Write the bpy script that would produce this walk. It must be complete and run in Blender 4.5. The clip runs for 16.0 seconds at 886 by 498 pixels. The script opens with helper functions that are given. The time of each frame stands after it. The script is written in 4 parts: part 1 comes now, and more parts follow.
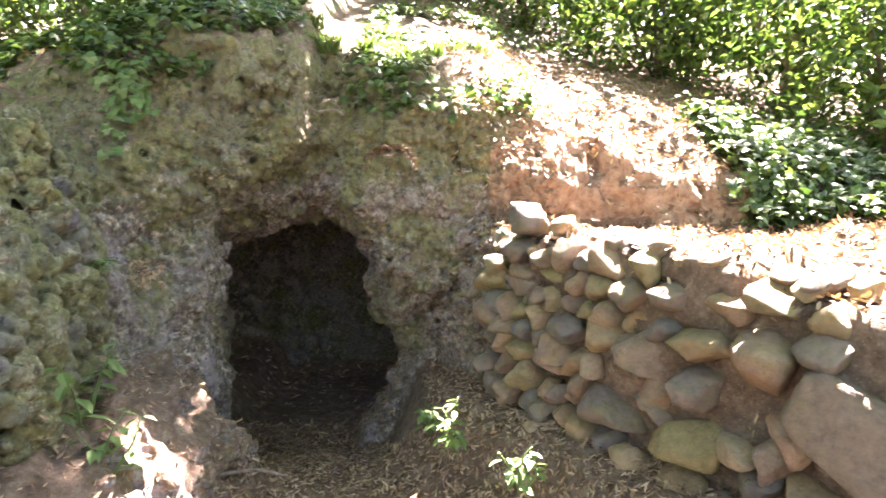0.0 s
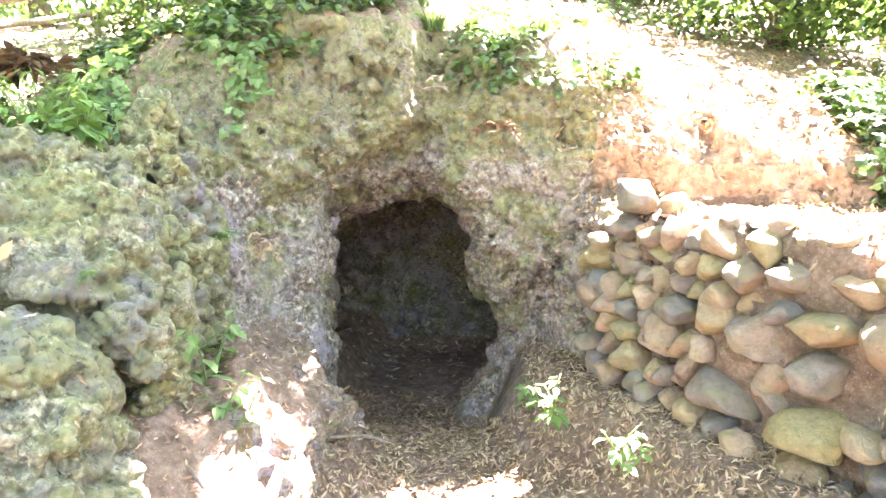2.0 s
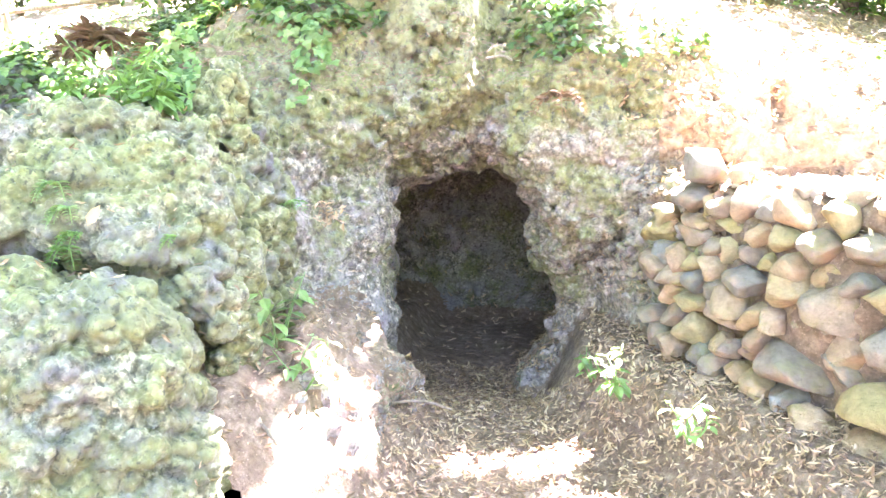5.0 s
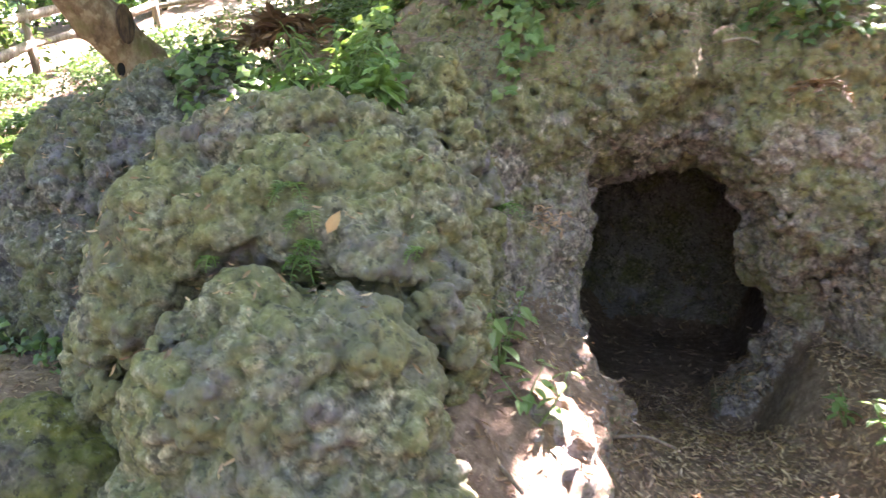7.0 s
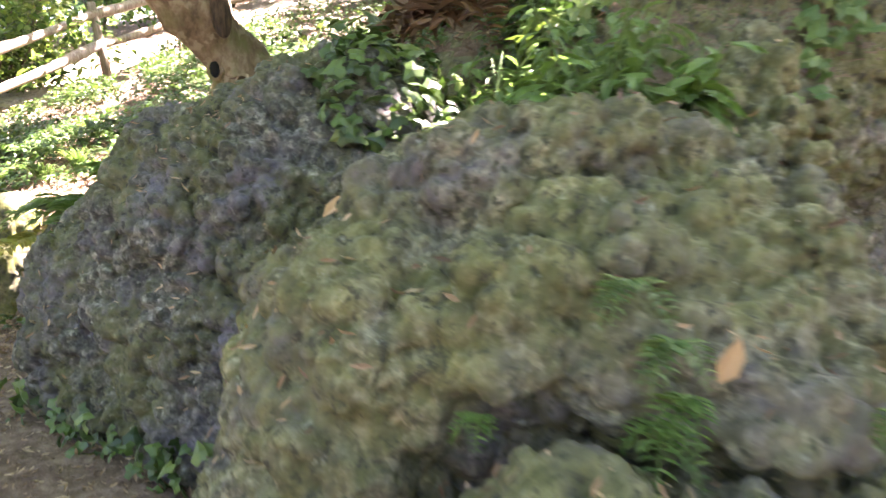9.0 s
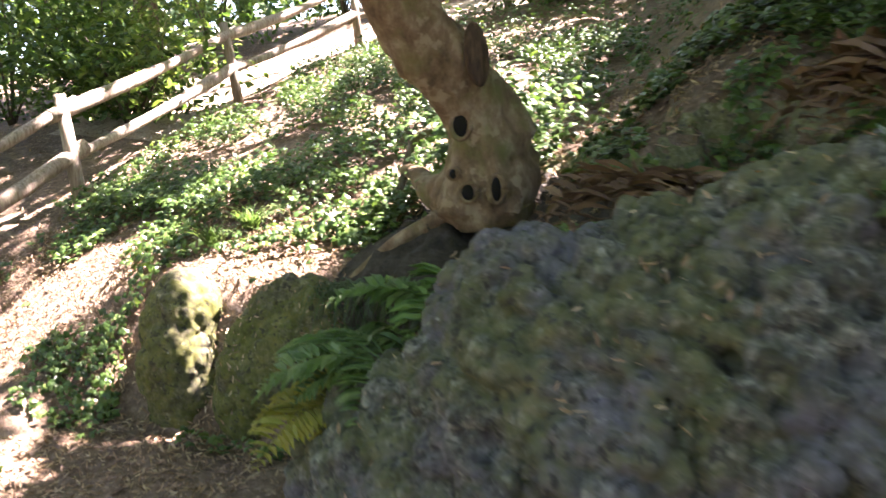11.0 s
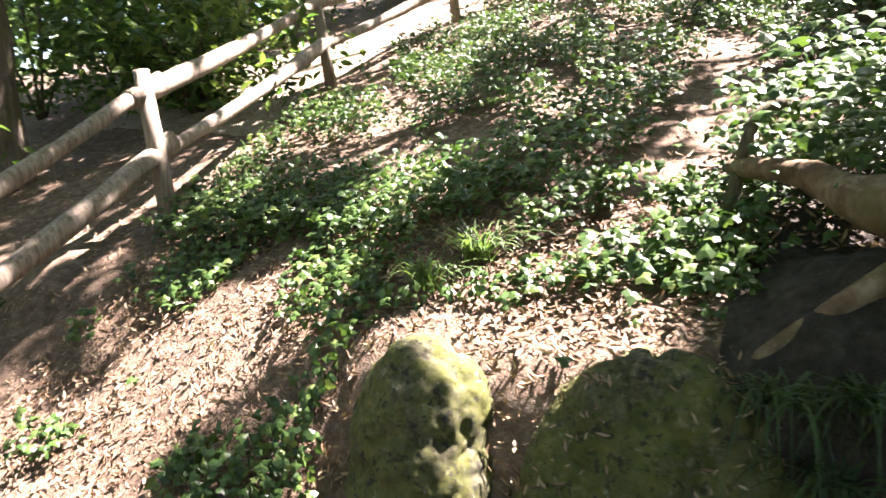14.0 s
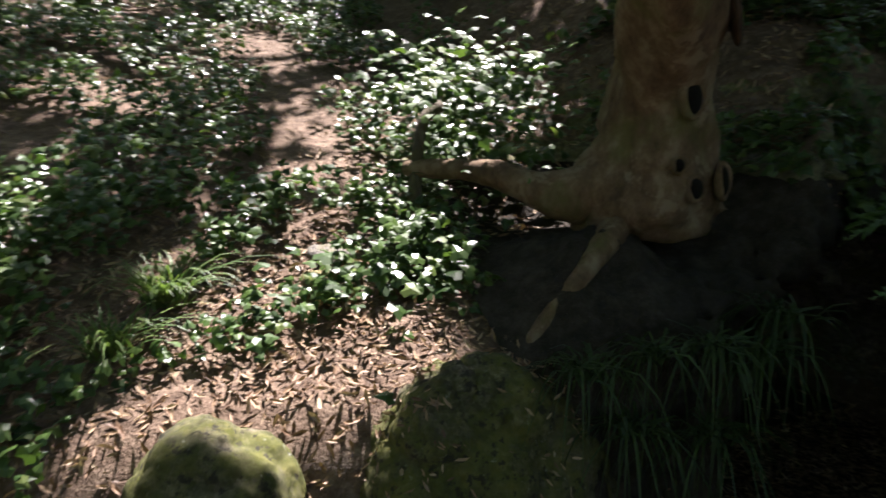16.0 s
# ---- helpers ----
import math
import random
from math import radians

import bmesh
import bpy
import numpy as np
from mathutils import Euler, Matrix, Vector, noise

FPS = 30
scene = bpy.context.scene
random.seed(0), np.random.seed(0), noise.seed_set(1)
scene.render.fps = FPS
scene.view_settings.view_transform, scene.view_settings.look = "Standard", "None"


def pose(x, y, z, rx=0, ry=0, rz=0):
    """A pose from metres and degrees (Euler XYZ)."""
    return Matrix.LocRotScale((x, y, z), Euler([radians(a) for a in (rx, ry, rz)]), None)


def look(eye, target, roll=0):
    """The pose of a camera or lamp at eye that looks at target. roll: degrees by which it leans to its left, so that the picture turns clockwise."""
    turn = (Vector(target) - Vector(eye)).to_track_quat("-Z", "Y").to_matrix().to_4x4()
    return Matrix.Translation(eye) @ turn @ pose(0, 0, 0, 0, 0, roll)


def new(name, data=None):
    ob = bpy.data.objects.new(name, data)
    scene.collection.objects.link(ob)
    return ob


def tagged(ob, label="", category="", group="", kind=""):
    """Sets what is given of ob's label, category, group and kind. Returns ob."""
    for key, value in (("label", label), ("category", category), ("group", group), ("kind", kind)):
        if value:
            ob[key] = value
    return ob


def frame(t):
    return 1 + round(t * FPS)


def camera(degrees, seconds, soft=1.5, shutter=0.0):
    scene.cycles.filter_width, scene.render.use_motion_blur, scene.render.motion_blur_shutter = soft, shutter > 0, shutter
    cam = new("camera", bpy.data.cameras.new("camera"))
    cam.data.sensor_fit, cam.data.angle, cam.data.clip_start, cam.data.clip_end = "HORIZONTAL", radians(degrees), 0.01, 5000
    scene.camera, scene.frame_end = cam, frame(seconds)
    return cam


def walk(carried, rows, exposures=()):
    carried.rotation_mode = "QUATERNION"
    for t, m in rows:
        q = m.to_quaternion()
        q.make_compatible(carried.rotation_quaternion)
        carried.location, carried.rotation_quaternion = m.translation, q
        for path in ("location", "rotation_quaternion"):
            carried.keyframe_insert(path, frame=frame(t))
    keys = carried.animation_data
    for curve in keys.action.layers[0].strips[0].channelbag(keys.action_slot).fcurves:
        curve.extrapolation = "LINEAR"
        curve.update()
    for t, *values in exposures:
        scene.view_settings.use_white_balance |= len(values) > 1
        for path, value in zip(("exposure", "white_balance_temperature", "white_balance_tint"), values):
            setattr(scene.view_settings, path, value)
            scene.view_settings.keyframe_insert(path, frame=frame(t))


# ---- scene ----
cam = camera(67.1, 16.0, 1.5, 0.5)
PATH = [
    (0, (-0.11, 0.368, 1.375), (-0.09, 2.356, 1.156), -0.5),
    (0.5, (-0.127, 0.374, 1.364), (-0.217, 2.358, 1.131), -0.5),
    (1, (-0.149, 0.363, 1.365), (-0.319, 2.34, 1.115), -0.5),
    (1.5, (-0.158, 0.342, 1.375), (-0.377, 2.311, 1.105), -0.6),
    (2, (-0.156, 0.35, 1.355), (-0.417, 2.314, 1.081), -0.6),
    (2.5, (-0.15, 0.356, 1.347), (-0.439, 2.313, 1.055), -0.6),
    (3, (-0.158, 0.354, 1.347), (-0.467, 2.305, 1.037), -0.7),
    (5.5, (-0.259, 0.314, 1.319), (-0.692, 2.236, 0.97), -0.8),
    (6, (-0.427, 0.354, 1.297), (-0.911, 2.262, 0.945), -0.7),
    (6.5, (-0.668, 0.465, 1.311), (-1.287, 2.331, 0.943), -0.4),
    (7, (-0.86, 0.543, 1.357), (-1.54, 2.387, 0.987), -0.5),
    (7.5, (-1.052, 0.692, 1.363), (-1.77, 2.521, 0.99), -0.6),
    (8, (-1.251, 0.88, 1.399), (-2.018, 2.689, 1.025), -0.7),
    (8.5, (-1.534, 1.045, 1.406), (-2.32, 2.845, 1.033), -0.7),
    (9, (-1.87, 1.239, 1.437), (-2.677, 3.029, 1.061), -0.9),
    (9.5, (-2.224, 1.415, 1.481), (-3.075, 3.185, 1.1), -1.3),
    (10, (-2.687, 1.464, 1.593), (-3.607, 3.199, 1.215), -1.6),
    (10.2, (-2.838, 1.49, 1.646), (-3.768, 3.22, 1.27), -1.5),
    (12.3, (-4.283, 2.245, 1.888), (-5.319, 3.915, 1.518), -2.0),
    (12.5, (-4.416, 2.296, 1.894), (-5.452, 3.966, 1.524), -2.1),
    (13, (-4.756, 2.363, 1.826), (-5.814, 4.019, 1.455), -2.1),
    (13.5, (-5.068, 2.365, 1.772), (-6.129, 4.019, 1.401), -2.1),
    (14, (-5.441, 2.391, 1.738), (-6.41, 4.098, 1.356), -2.2),
    (14.5, (-5.78, 2.436, 1.728), (-6.517, 4.253, 1.334), -2.1),
    (15, (-6.081, 2.428, 1.774), (-6.251, 4.378, 1.365), -1.8),
    (15.5, (-6.318, 2.513, 1.766), (-6.063, 4.452, 1.345), -1.7),
    (16, (-6.523, 2.609, 1.808), (-5.903, 4.456, 1.355), -0.9),
]
EXPOSURES = [(0.0, 5.58, 6700, 33), (0.7, 6.28, 6650, 33), (1.5, 6.9, 6550, 33), (3.0, 7.2, 6300, 33), (5.5, 7.6, 6000, 33), (6.0, 7.2, 6100, 34), (7.0, 5.58, 6350, 36), (8.0, 5.45, 6700, 38), (10.0, 5.58, 6700, 37),
             (12.3, 3.3, 6450, 26), (13.0, 3.3, 6450, 26), (14.0, 3.9, 6450, 26), (14.6, 4.1, 6450, 25), (15.3, 3.05, 6450, 26), (16.0, 2.5, 6250, 22)]
walk(cam, [(t, look(eye, target, roll)) for t, eye, target, roll in PATH], EXPOSURES)

# ---- light ----
SUN = Vector((0.42, 0.62, 1.25)).normalized()
world = bpy.data.worlds.new("sky")
scene.world = world
world.use_nodes = True
wn = world.node_tree
sky = wn.nodes.new("ShaderNodeTexSky")
sky.sky_type, sky.sun_disc = "NISHITA", False
sky.sun_elevation = math.asin(SUN.z)
sky.sun_rotation = math.atan2(SUN.x, SUN.y)
wn.links.new(sky.outputs[0], wn.nodes["Background"].inputs[0])
wn.nodes["Background"].inputs[1].default_value = 0.055
sun = new("sun", bpy.data.lights.new("sun", "SUN"))
sun.data.energy, sun.data.angle, sun.data.color = 5.0, radians(0.6), (1.0, 0.95, 0.86)
sun.matrix_world = look(SUN * 40, (0, 0, 0))


# ---- materials ----
def material(name, rough=0.9):
    m = bpy.data.materials.new(name)
    m.use_nodes = True
    nt = m.node_tree
    b = nt.nodes["Principled BSDF"]
    b.inputs["Roughness"].default_value = rough
    b.inputs["Specular IOR Level"].default_value = 0.25
    return m, nt, b


def node(nt, kind, **values):
    n = nt.nodes.new(kind)
    for key, value in values.items():
        n.inputs[key.replace("_", " ")].default_value = value
    return n


def ramp(nt, source, stops):
    r = nt.nodes.new("ShaderNodeValToRGB")
    els = r.color_ramp.elements
    while len(els) < len(stops):
        els.new(0.5)
    for e, (at, col) in zip(els, stops):
        e.position, e.color = at, (*col, 1)
    nt.links.new(source, r.inputs[0])
    return r.outputs[0]


def mix(nt, fac, a, b, blend="MIX"):
    m = nt.nodes.new("ShaderNodeMix")
    m.data_type, m.blend_type = "RGBA", blend
    for socket, value in ((m.inputs[0], fac), (m.inputs[6], a), (m.inputs[7], b)):
        if isinstance(value, bpy.types.NodeSocket):
            nt.links.new(value, socket)
        elif isinstance(value, tuple):
            socket.default_value = (*value, 1)
        else:
            socket.default_value = value
    return m.outputs[2]


def place(nt, stretch=(1, 1, 1), local=False):
    src = nt.nodes.new("ShaderNodeTexCoord").outputs["Object"] if local else nt.nodes.new("ShaderNodeNewGeometry").outputs["Position"]
    mp = nt.nodes.new("ShaderNodeMapping")
    mp.inputs["Scale"].default_value = stretch
    nt.links.new(src, mp.inputs[0])
    return mp.outputs[0]


def fractal(nt, co, scale, detail=4, rough=0.6):
    n = node(nt, "ShaderNodeTexNoise", Scale=scale, Detail=detail, Roughness=rough)
    nt.links.new(co, n.inputs["Vector"])
    return n.outputs["Fac"]


def cells(nt, co, scale, out="Distance", feature="F1"):
    n = node(nt, "ShaderNodeTexVoronoi", Scale=scale)
    n.feature = feature
    nt.links.new(co, n.inputs["Vector"])
    return n.outputs[out]


def bump(nt, b, height, strength, depth, normal=None):
    n = node(nt, "ShaderNodeBump", Strength=strength, Distance=depth)
    nt.links.new(height, n.inputs["Height"])
    if normal:
        nt.links.new(normal, n.inputs["Normal"])
    nt.links.new(n.outputs[0], b.inputs["Normal"])
    return n.outputs[0]


def upward(nt, low, high):
    """How far a surface faces up, from 0 to 1."""
    g = nt.nodes.new("ShaderNodeNewGeometry")
    s = nt.nodes.new("ShaderNodeSeparateXYZ")
    nt.links.new(g.outputs["Normal"], s.inputs[0])
    r = node(nt, "ShaderNodeMapRange", From_Min=low, From_Max=high)
    nt.links.new(s.outputs[2], r.inputs[0])
    return r.outputs[0]


def math_node(nt, op, a, b):
    n = nt.nodes.new("ShaderNodeMath")
    n.operation, n.use_clamp = op, True
    for socket, value in ((n.inputs[0], a), (n.inputs[1], b)):
        if isinstance(value, bpy.types.NodeSocket):
            nt.links.new(value, socket)
        else:
            socket.default_value = value
    return n.outputs[0]


def rock_material(name, dark, mid, light, moss, moss_share, purple, damp=0.0):
    m, nt, b = material(name, 0.93)
    co = place(nt)
    grain = fractal(nt, co, 38, 6, 0.7)
    base = ramp(nt, grain, [(0.28, dark), (0.5, mid), (0.74, light)])
    bend = node(nt, "ShaderNodeTexNoise", Scale=7.0, Detail=3.0)
    nt.links.new(co, bend.inputs["Vector"])
    shift = nt.nodes.new("ShaderNodeVectorMath")
    shift.operation = "MULTIPLY_ADD"
    shift.inputs[1].default_value = (0.09, 0.09, 0.09)
    nt.links.new(bend.outputs["Color"], shift.inputs[0])
    nt.links.new(co, shift.inputs[2])
    peb = shift.outputs[0]
    for size, share in ((9, 0.3), (24, 0.65), (52, 0.65)):
        tone = ramp(nt, cells(nt, peb, size, "Color"), [(0.15, (0.45, 0.44, 0.4)), (0.5, (1.0, 1.0, 0.98)), (0.85, (1.7, 1.65, 1.55))])
        base = mix(nt, share, base, tone, "MULTIPLY")
    base = mix(nt, ramp(nt, fractal(nt, co, 3.1, 3), [(0.46, (0, 0, 0)), (0.62, (1, 1, 1))]), base, purple)
    base = mix(nt, 0.6, base, ramp(nt, fractal(nt, co, 60, 3), [(0.3, (0.25, 0.24, 0.22)), (0.7, (1, 1, 1))]), "MULTIPLY")
    spread_of_moss = fractal(nt, co, 3.4, 8, 0.74)
    if damp:
        xyz = nt.nodes.new("ShaderNodeSeparateXYZ")
        nt.links.new(co, xyz.inputs[0])
        high = node(nt, "ShaderNodeMapRange", From_Min=1.2, From_Max=1.75, To_Min=0.0, To_Max=damp)
        nt.links.new(xyz.outputs[2], high.inputs[0])
        spread_of_moss = math_node(nt, "ADD", spread_of_moss, high.outputs[0])
        side = node(nt, "ShaderNodeMapRange", From_Min=-1.15, From_Max=-0.6, To_Min=0.0, To_Max=0.6)
        nt.links.new(xyz.outputs[0], side.inputs[0])
        base = mix(nt, side.outputs[0], base, ramp(nt, grain, [(0.3, (0.06, 0.045, 0.035)), (0.5, (0.17, 0.128, 0.1)), (0.72, (0.36, 0.30, 0.26))]))
    patch = ramp(nt, spread_of_moss, [(0.56 - moss_share, (0, 0, 0)), (0.64 - moss_share * 0.6, (1, 1, 1))])
    green = ramp(nt, fractal(nt, co, 14, 5, 0.7), [(0.3, tuple(c * 0.45 for c in moss)), (0.52, moss), (0.75, (moss[0] * 1.7, moss[1] * 1.45, moss[2] * 1.3))])
    base = mix(nt, math_node(nt, "MULTIPLY", patch, 0.62), base, green)
    pits = ramp(nt, fractal(nt, co, 26, 5, 0.7), [(0.38, (0.9, 0.9, 0.9)), (0.45, (0, 0, 0))])
    base = mix(nt, pits, base, dark)
    lichen = ramp(nt, fractal(nt, co, 21, 5, 0.75), [(0.62, (0, 0, 0)), (0.72, (1, 1, 1))])
    base = mix(nt, math_node(nt, "MULTIPLY", lichen, 0.55), base, (0.36, 0.37, 0.31))
    nt.links.new(base, b.inputs["Base Color"])
    n0 = bump(nt, b, cells(nt, peb, 60, "Distance", "SMOOTH_F1"), -0.6, 0.012)
    bump(nt, b, fractal(nt, co, 110, 6, 0.75), 0.7, 0.008, n0)
    return m


TUFF = rock_material("tuff_rock", (0.052, 0.045, 0.04), (0.175, 0.15, 0.132), (0.35, 0.31, 0.28), (0.098, 0.11, 0.03), 0.08, (0.24, 0.205, 0.21), 0.27)
BOULDER = rock_material("mossy_boulder_rock", (0.036, 0.036, 0.024), (0.145, 0.14, 0.1), (0.31, 0.295, 0.23), (0.105, 0.112, 0.036), 0.17, (0.12, 0.108, 0.12))
PALE_BOULDER = rock_material("grey_boulder_rock", (0.026, 0.027, 0.024), (0.092, 0.093, 0.083), (0.21, 0.21, 0.196), (0.075, 0.082, 0.026), 0.11, (0.115, 0.105, 0.125))
MOSSY = rock_material("moss_covered_rock", (0.025, 0.023, 0.018), (0.085, 0.075, 0.06), (0.17, 0.155, 0.13), (0.095, 0.105, 0.014), 0.22, (0.075, 0.065, 0.06))


def soil_material(name, dark, mid, light, strength=0.7):
    m, nt, b = material(name, 0.95)
    co = place(nt)
    base = ramp(nt, fractal(nt, co, 16, 7, 0.72), [(0.28, dark), (0.5, mid), (0.72, light)])
    base = mix(nt, 0.5, base, ramp(nt, fractal(nt, co, 1.7, 3), [(0.35, (0.55, 0.5, 0.46)), (0.65, (1, 1, 1))]), "MULTIPLY")
    base = mix(nt, ramp(nt, cells(nt, co, 55), [(0.12, (0.6, 0.6, 0.6)), (0.2, (0, 0, 0))]), base, light)
    nt.links.new(base, b.inputs["Base Color"])
    n1 = bump(nt, b, fractal(nt, co, 11, 6, 0.7), strength, 0.05)
    bump(nt, b, fractal(nt, co, 90, 4, 0.7), 0.6, 0.01, n1)
    return m


SOIL = soil_material("leafy_soil", (0.055, 0.036, 0.025), (0.14, 0.096, 0.068), (0.27, 0.2, 0.145))
ORANGE = soil_material("orange_earth", (0.12, 0.075, 0.048), (0.24, 0.16, 0.11), (0.36, 0.27, 0.2))
# Earth with the deep shade under the leaning tree put into its colour.
SHADE_EARTH = soil_material("shade_darkened_earth", (0.012, 0.010, 0.008), (0.035, 0.028, 0.021), (0.07, 0.058, 0.045))
PATHSOIL = soil_material("dusty_path", (0.2, 0.15, 0.11), (0.33, 0.26, 0.2), (0.45, 0.38, 0.31))


def leaf_material(name, stops, rough=0.5, glow=0.25, veins=False):
    m, nt, b = material(name, rough)
    b.inputs["Specular IOR Level"].default_value = 0.35
    g = nt.nodes.new("ShaderNodeNewGeometry")
    col = ramp(nt, g.outputs["Random Per Island"], stops)
    col = mix(nt, 0.4, col, ramp(nt, fractal(nt, place(nt), 35, 3), [(0.3, (0.6, 0.6, 0.55)), (0.7, (1, 1, 1))]), "MULTIPLY")
    nt.links.new(col, b.inputs["Base Color"])
    if glow:
        t = nt.nodes.new("ShaderNodeBsdfTranslucent")
        bright = mix(nt, 1.0, col, (1.25, 1.35, 0.75), "MULTIPLY")
        nt.links.new(bright, t.inputs[0])
        s = nt.nodes.new("ShaderNodeMixShader")
        s.inputs[0].default_value = glow
        nt.links.new(b.outputs[0], s.inputs[1])
        nt.links.new(t.outputs[0], s.inputs[2])
        nt.links.new(s.outputs[0], nt.nodes["Material Output"].inputs[0])
    return m


IVY = leaf_material("ivy_leaf", [(0.0, (0.022, 0.046, 0.013)), (0.5, (0.048, 0.092, 0.022)), (0.85, (0.075, 0.125, 0.03)), (1.0, (0.13, 0.17, 0.05))], 0.36, 0.25)
FRESH = leaf_material("fresh_leaf", [(0.0, (0.06, 0.115, 0.035)), (0.6, (0.11, 0.175, 0.06)), (1.0, (0.19, 0.25, 0.11))], 0.45, 0.35)
FERN = leaf_material("fern_leaf", [(0.0, (0.05, 0.11, 0.025)), (1.0, (0.12, 0.2, 0.05))], 0.5, 0.3)
YELLOWFERN = leaf_material("yellowing_fern_leaf", [(0.0, (0.2, 0.2, 0.03)), (1.0, (0.33, 0.27, 0.06))], 0.5, 0.35)
GRASS = leaf_material("grass_blade", [(0.0, (0.05, 0.10, 0.025)), (1.0, (0.14, 0.2, 0.06))], 0.5, 0.35)
# Darker copy of the grass, with the mound's shade in its colour.
SHADE_DARKENED_GRASS = leaf_material("shade_darkened_grass_blade", [(0.0, (0.018, 0.04, 0.012)), (1.0, (0.05, 0.085, 0.025))], 0.55, 0.3)
FOREST = leaf_material("forest_leaf", [(0.0, (0.025, 0.06, 0.015)), (0.5, (0.06, 0.11, 0.025)), (1.0, (0.13, 0.18, 0.045))], 0.45, 0.45)
LITTER = leaf_material("dry_leaf", [(0.0, (0.07, 0.04, 0.024)), (0.3, (0.17, 0.10, 0.06)), (0.7, (0.28, 0.18, 0.11)), (1.0, (0.40, 0.30, 0.2))], 0.6, 0.08)
BROWNFERN = leaf_material("dead_bracken", [(0.0, (0.08, 0.042, 0.024)), (1.0, (0.19, 0.11, 0.062))], 0.7, 0.1)


def bark_material(name, dark, mid, light, stretch=(3, 3, 0.8), moss=0.0):
    m, nt, b = material(name, 0.88)
    co = place(nt, stretch)
    base = ramp(nt, fractal(nt, co, 6, 7, 0.7), [(0.3, dark), (0.5, mid), (0.7, light)])
    base = mix(nt, ramp(nt, fractal(nt, place(nt), 9, 4), [(0.58, (0, 0, 0)), (0.64, (0.7, 0.7, 0.7))]), base, light)
    if moss:
        base = mix(nt, ramp(nt, fractal(nt, place(nt), 5, 5), [(0.6 - moss, (0, 0, 0)), (0.7, (0.8, 0.8, 0.8))]), base, (0.10, 0.10, 0.03))
    nt.links.new(base, b.inputs["Base Color"])
    n1 = bump(nt, b, fractal(nt, co, 12, 6, 0.7), 0.6, 0.02)
    bump(nt, b, fractal(nt, place(nt), 70, 4), 0.4, 0.006, n1)
    return m


BARK = bark_material("smooth_grey_bark", (0.05, 0.03, 0.016), (0.135, 0.088, 0.05), (0.24, 0.185, 0.12), (2, 2, 1.2), 0.08)
DARKBARK = bark_material("forest_bark", (0.03, 0.022, 0.016), (0.08, 0.062, 0.048), (0.15, 0.125, 0.1), (4, 4, 0.7), 0.12)
ROTTEN = bark_material("rotten_wood", (0.012, 0.008, 0.006), (0.05, 0.03, 0.018), (0.11, 0.065, 0.035), (8, 8, 0.7))
TWIG = bark_material("dry_twig", (0.06, 0.045, 0.035), (0.14, 0.11, 0.085), (0.25, 0.2, 0.16))
# Black that paints the shade inside small bark holes; nothing is cut out.
HOLLOW_SHADE, _, hb = material("black_hollow_shade", 1.0)
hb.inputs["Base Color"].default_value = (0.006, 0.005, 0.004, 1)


def rail_material():
    m, nt, b = material("weathered_rail_wood", 0.8)
    co = place(nt, (1, 1, 9), True)
    tone = nt.nodes.new("ShaderNodeObjectInfo").outputs["Random"]
    base = ramp(nt, fractal(nt, place(nt, (14, 14, 0.7), True), 3, 6, 0.7), [(0.3, (0.10, 0.075, 0.055)), (0.5, (0.26, 0.21, 0.165)), (0.72, (0.4, 0.35, 0.29))])
    base = mix(nt, 0.5, base, ramp(nt, tone, [(0, (0.7, 0.66, 0.6)), (1, (1, 1, 1))]), "MULTIPLY")
    nt.links.new(base, b.inputs["Base Color"])
    bump(nt, b, fractal(nt, place(nt, (22, 22, 0.8), True), 3, 5, 0.7), 0.7, 0.012)
    return m


RAIL = rail_material()


def stone_material():
    m, nt, b = material("field_stone", 0.9)
    tone = nt.nodes.new("ShaderNodeObjectInfo").outputs["Random"]
    co = place(nt)
    base = ramp(nt, tone, [(0.0, (0.14, 0.135, 0.13)), (0.2, (0.30, 0.21, 0.145)), (0.4, (0.19, 0.18, 0.165)), (0.62, (0.36, 0.25, 0.165)), (0.82, (0.27, 0.225, 0.11)), (1.0, (0.38, 0.27, 0.21))])
    base = mix(nt, 0.75, base, ramp(nt, fractal(nt, co, 22, 7, 0.72), [(0.25, (0.35, 0.33, 0.3)), (0.5, (0.85, 0.83, 0.8)), (0.75, (1.25, 1.22, 1.18))]), "MULTIPLY")
    base = mix(nt, ramp(nt, fractal(nt, co, 7, 5, 0.7), [(0.52, (0, 0, 0)), (0.68, (0.55, 0.55, 0.55))]), base, (0.21, 0.19, 0.07))
    base = mix(nt, ramp(nt, fractal(nt, co, 5.3, 4), [(0.55, (0, 0, 0)), (0.7, (0.5, 0.5, 0.5))]), base, (0.36, 0.2, 0.12))
    nt.links.new(base, b.inputs["Base Color"])
    n1 = bump(nt, b, fractal(nt, co, 14, 7, 0.75), 0.9, 0.05)
    bump(nt, b, fractal(nt, co, 90, 5, 0.75), 0.7, 0.01, n1)
    return m


STONE = stone_material()


# ---- shaping tools ----
def hashed(i, j, k, seed):
    h = (i * 374761393 + j * 668265263 + k * 2147483647 + seed * 974634791).astype(np.int64) & 0xFFFFFFFF
    h = ((h ^ (h >> 13)) * 1274126177) & 0xFFFFFFFF
    h = ((h ^ (h >> 16)) * 2246822519) & 0xFFFFFFFF
    return ((h ^ (h >> 15)) & 0xFFFFFF) / float(0x1000000)


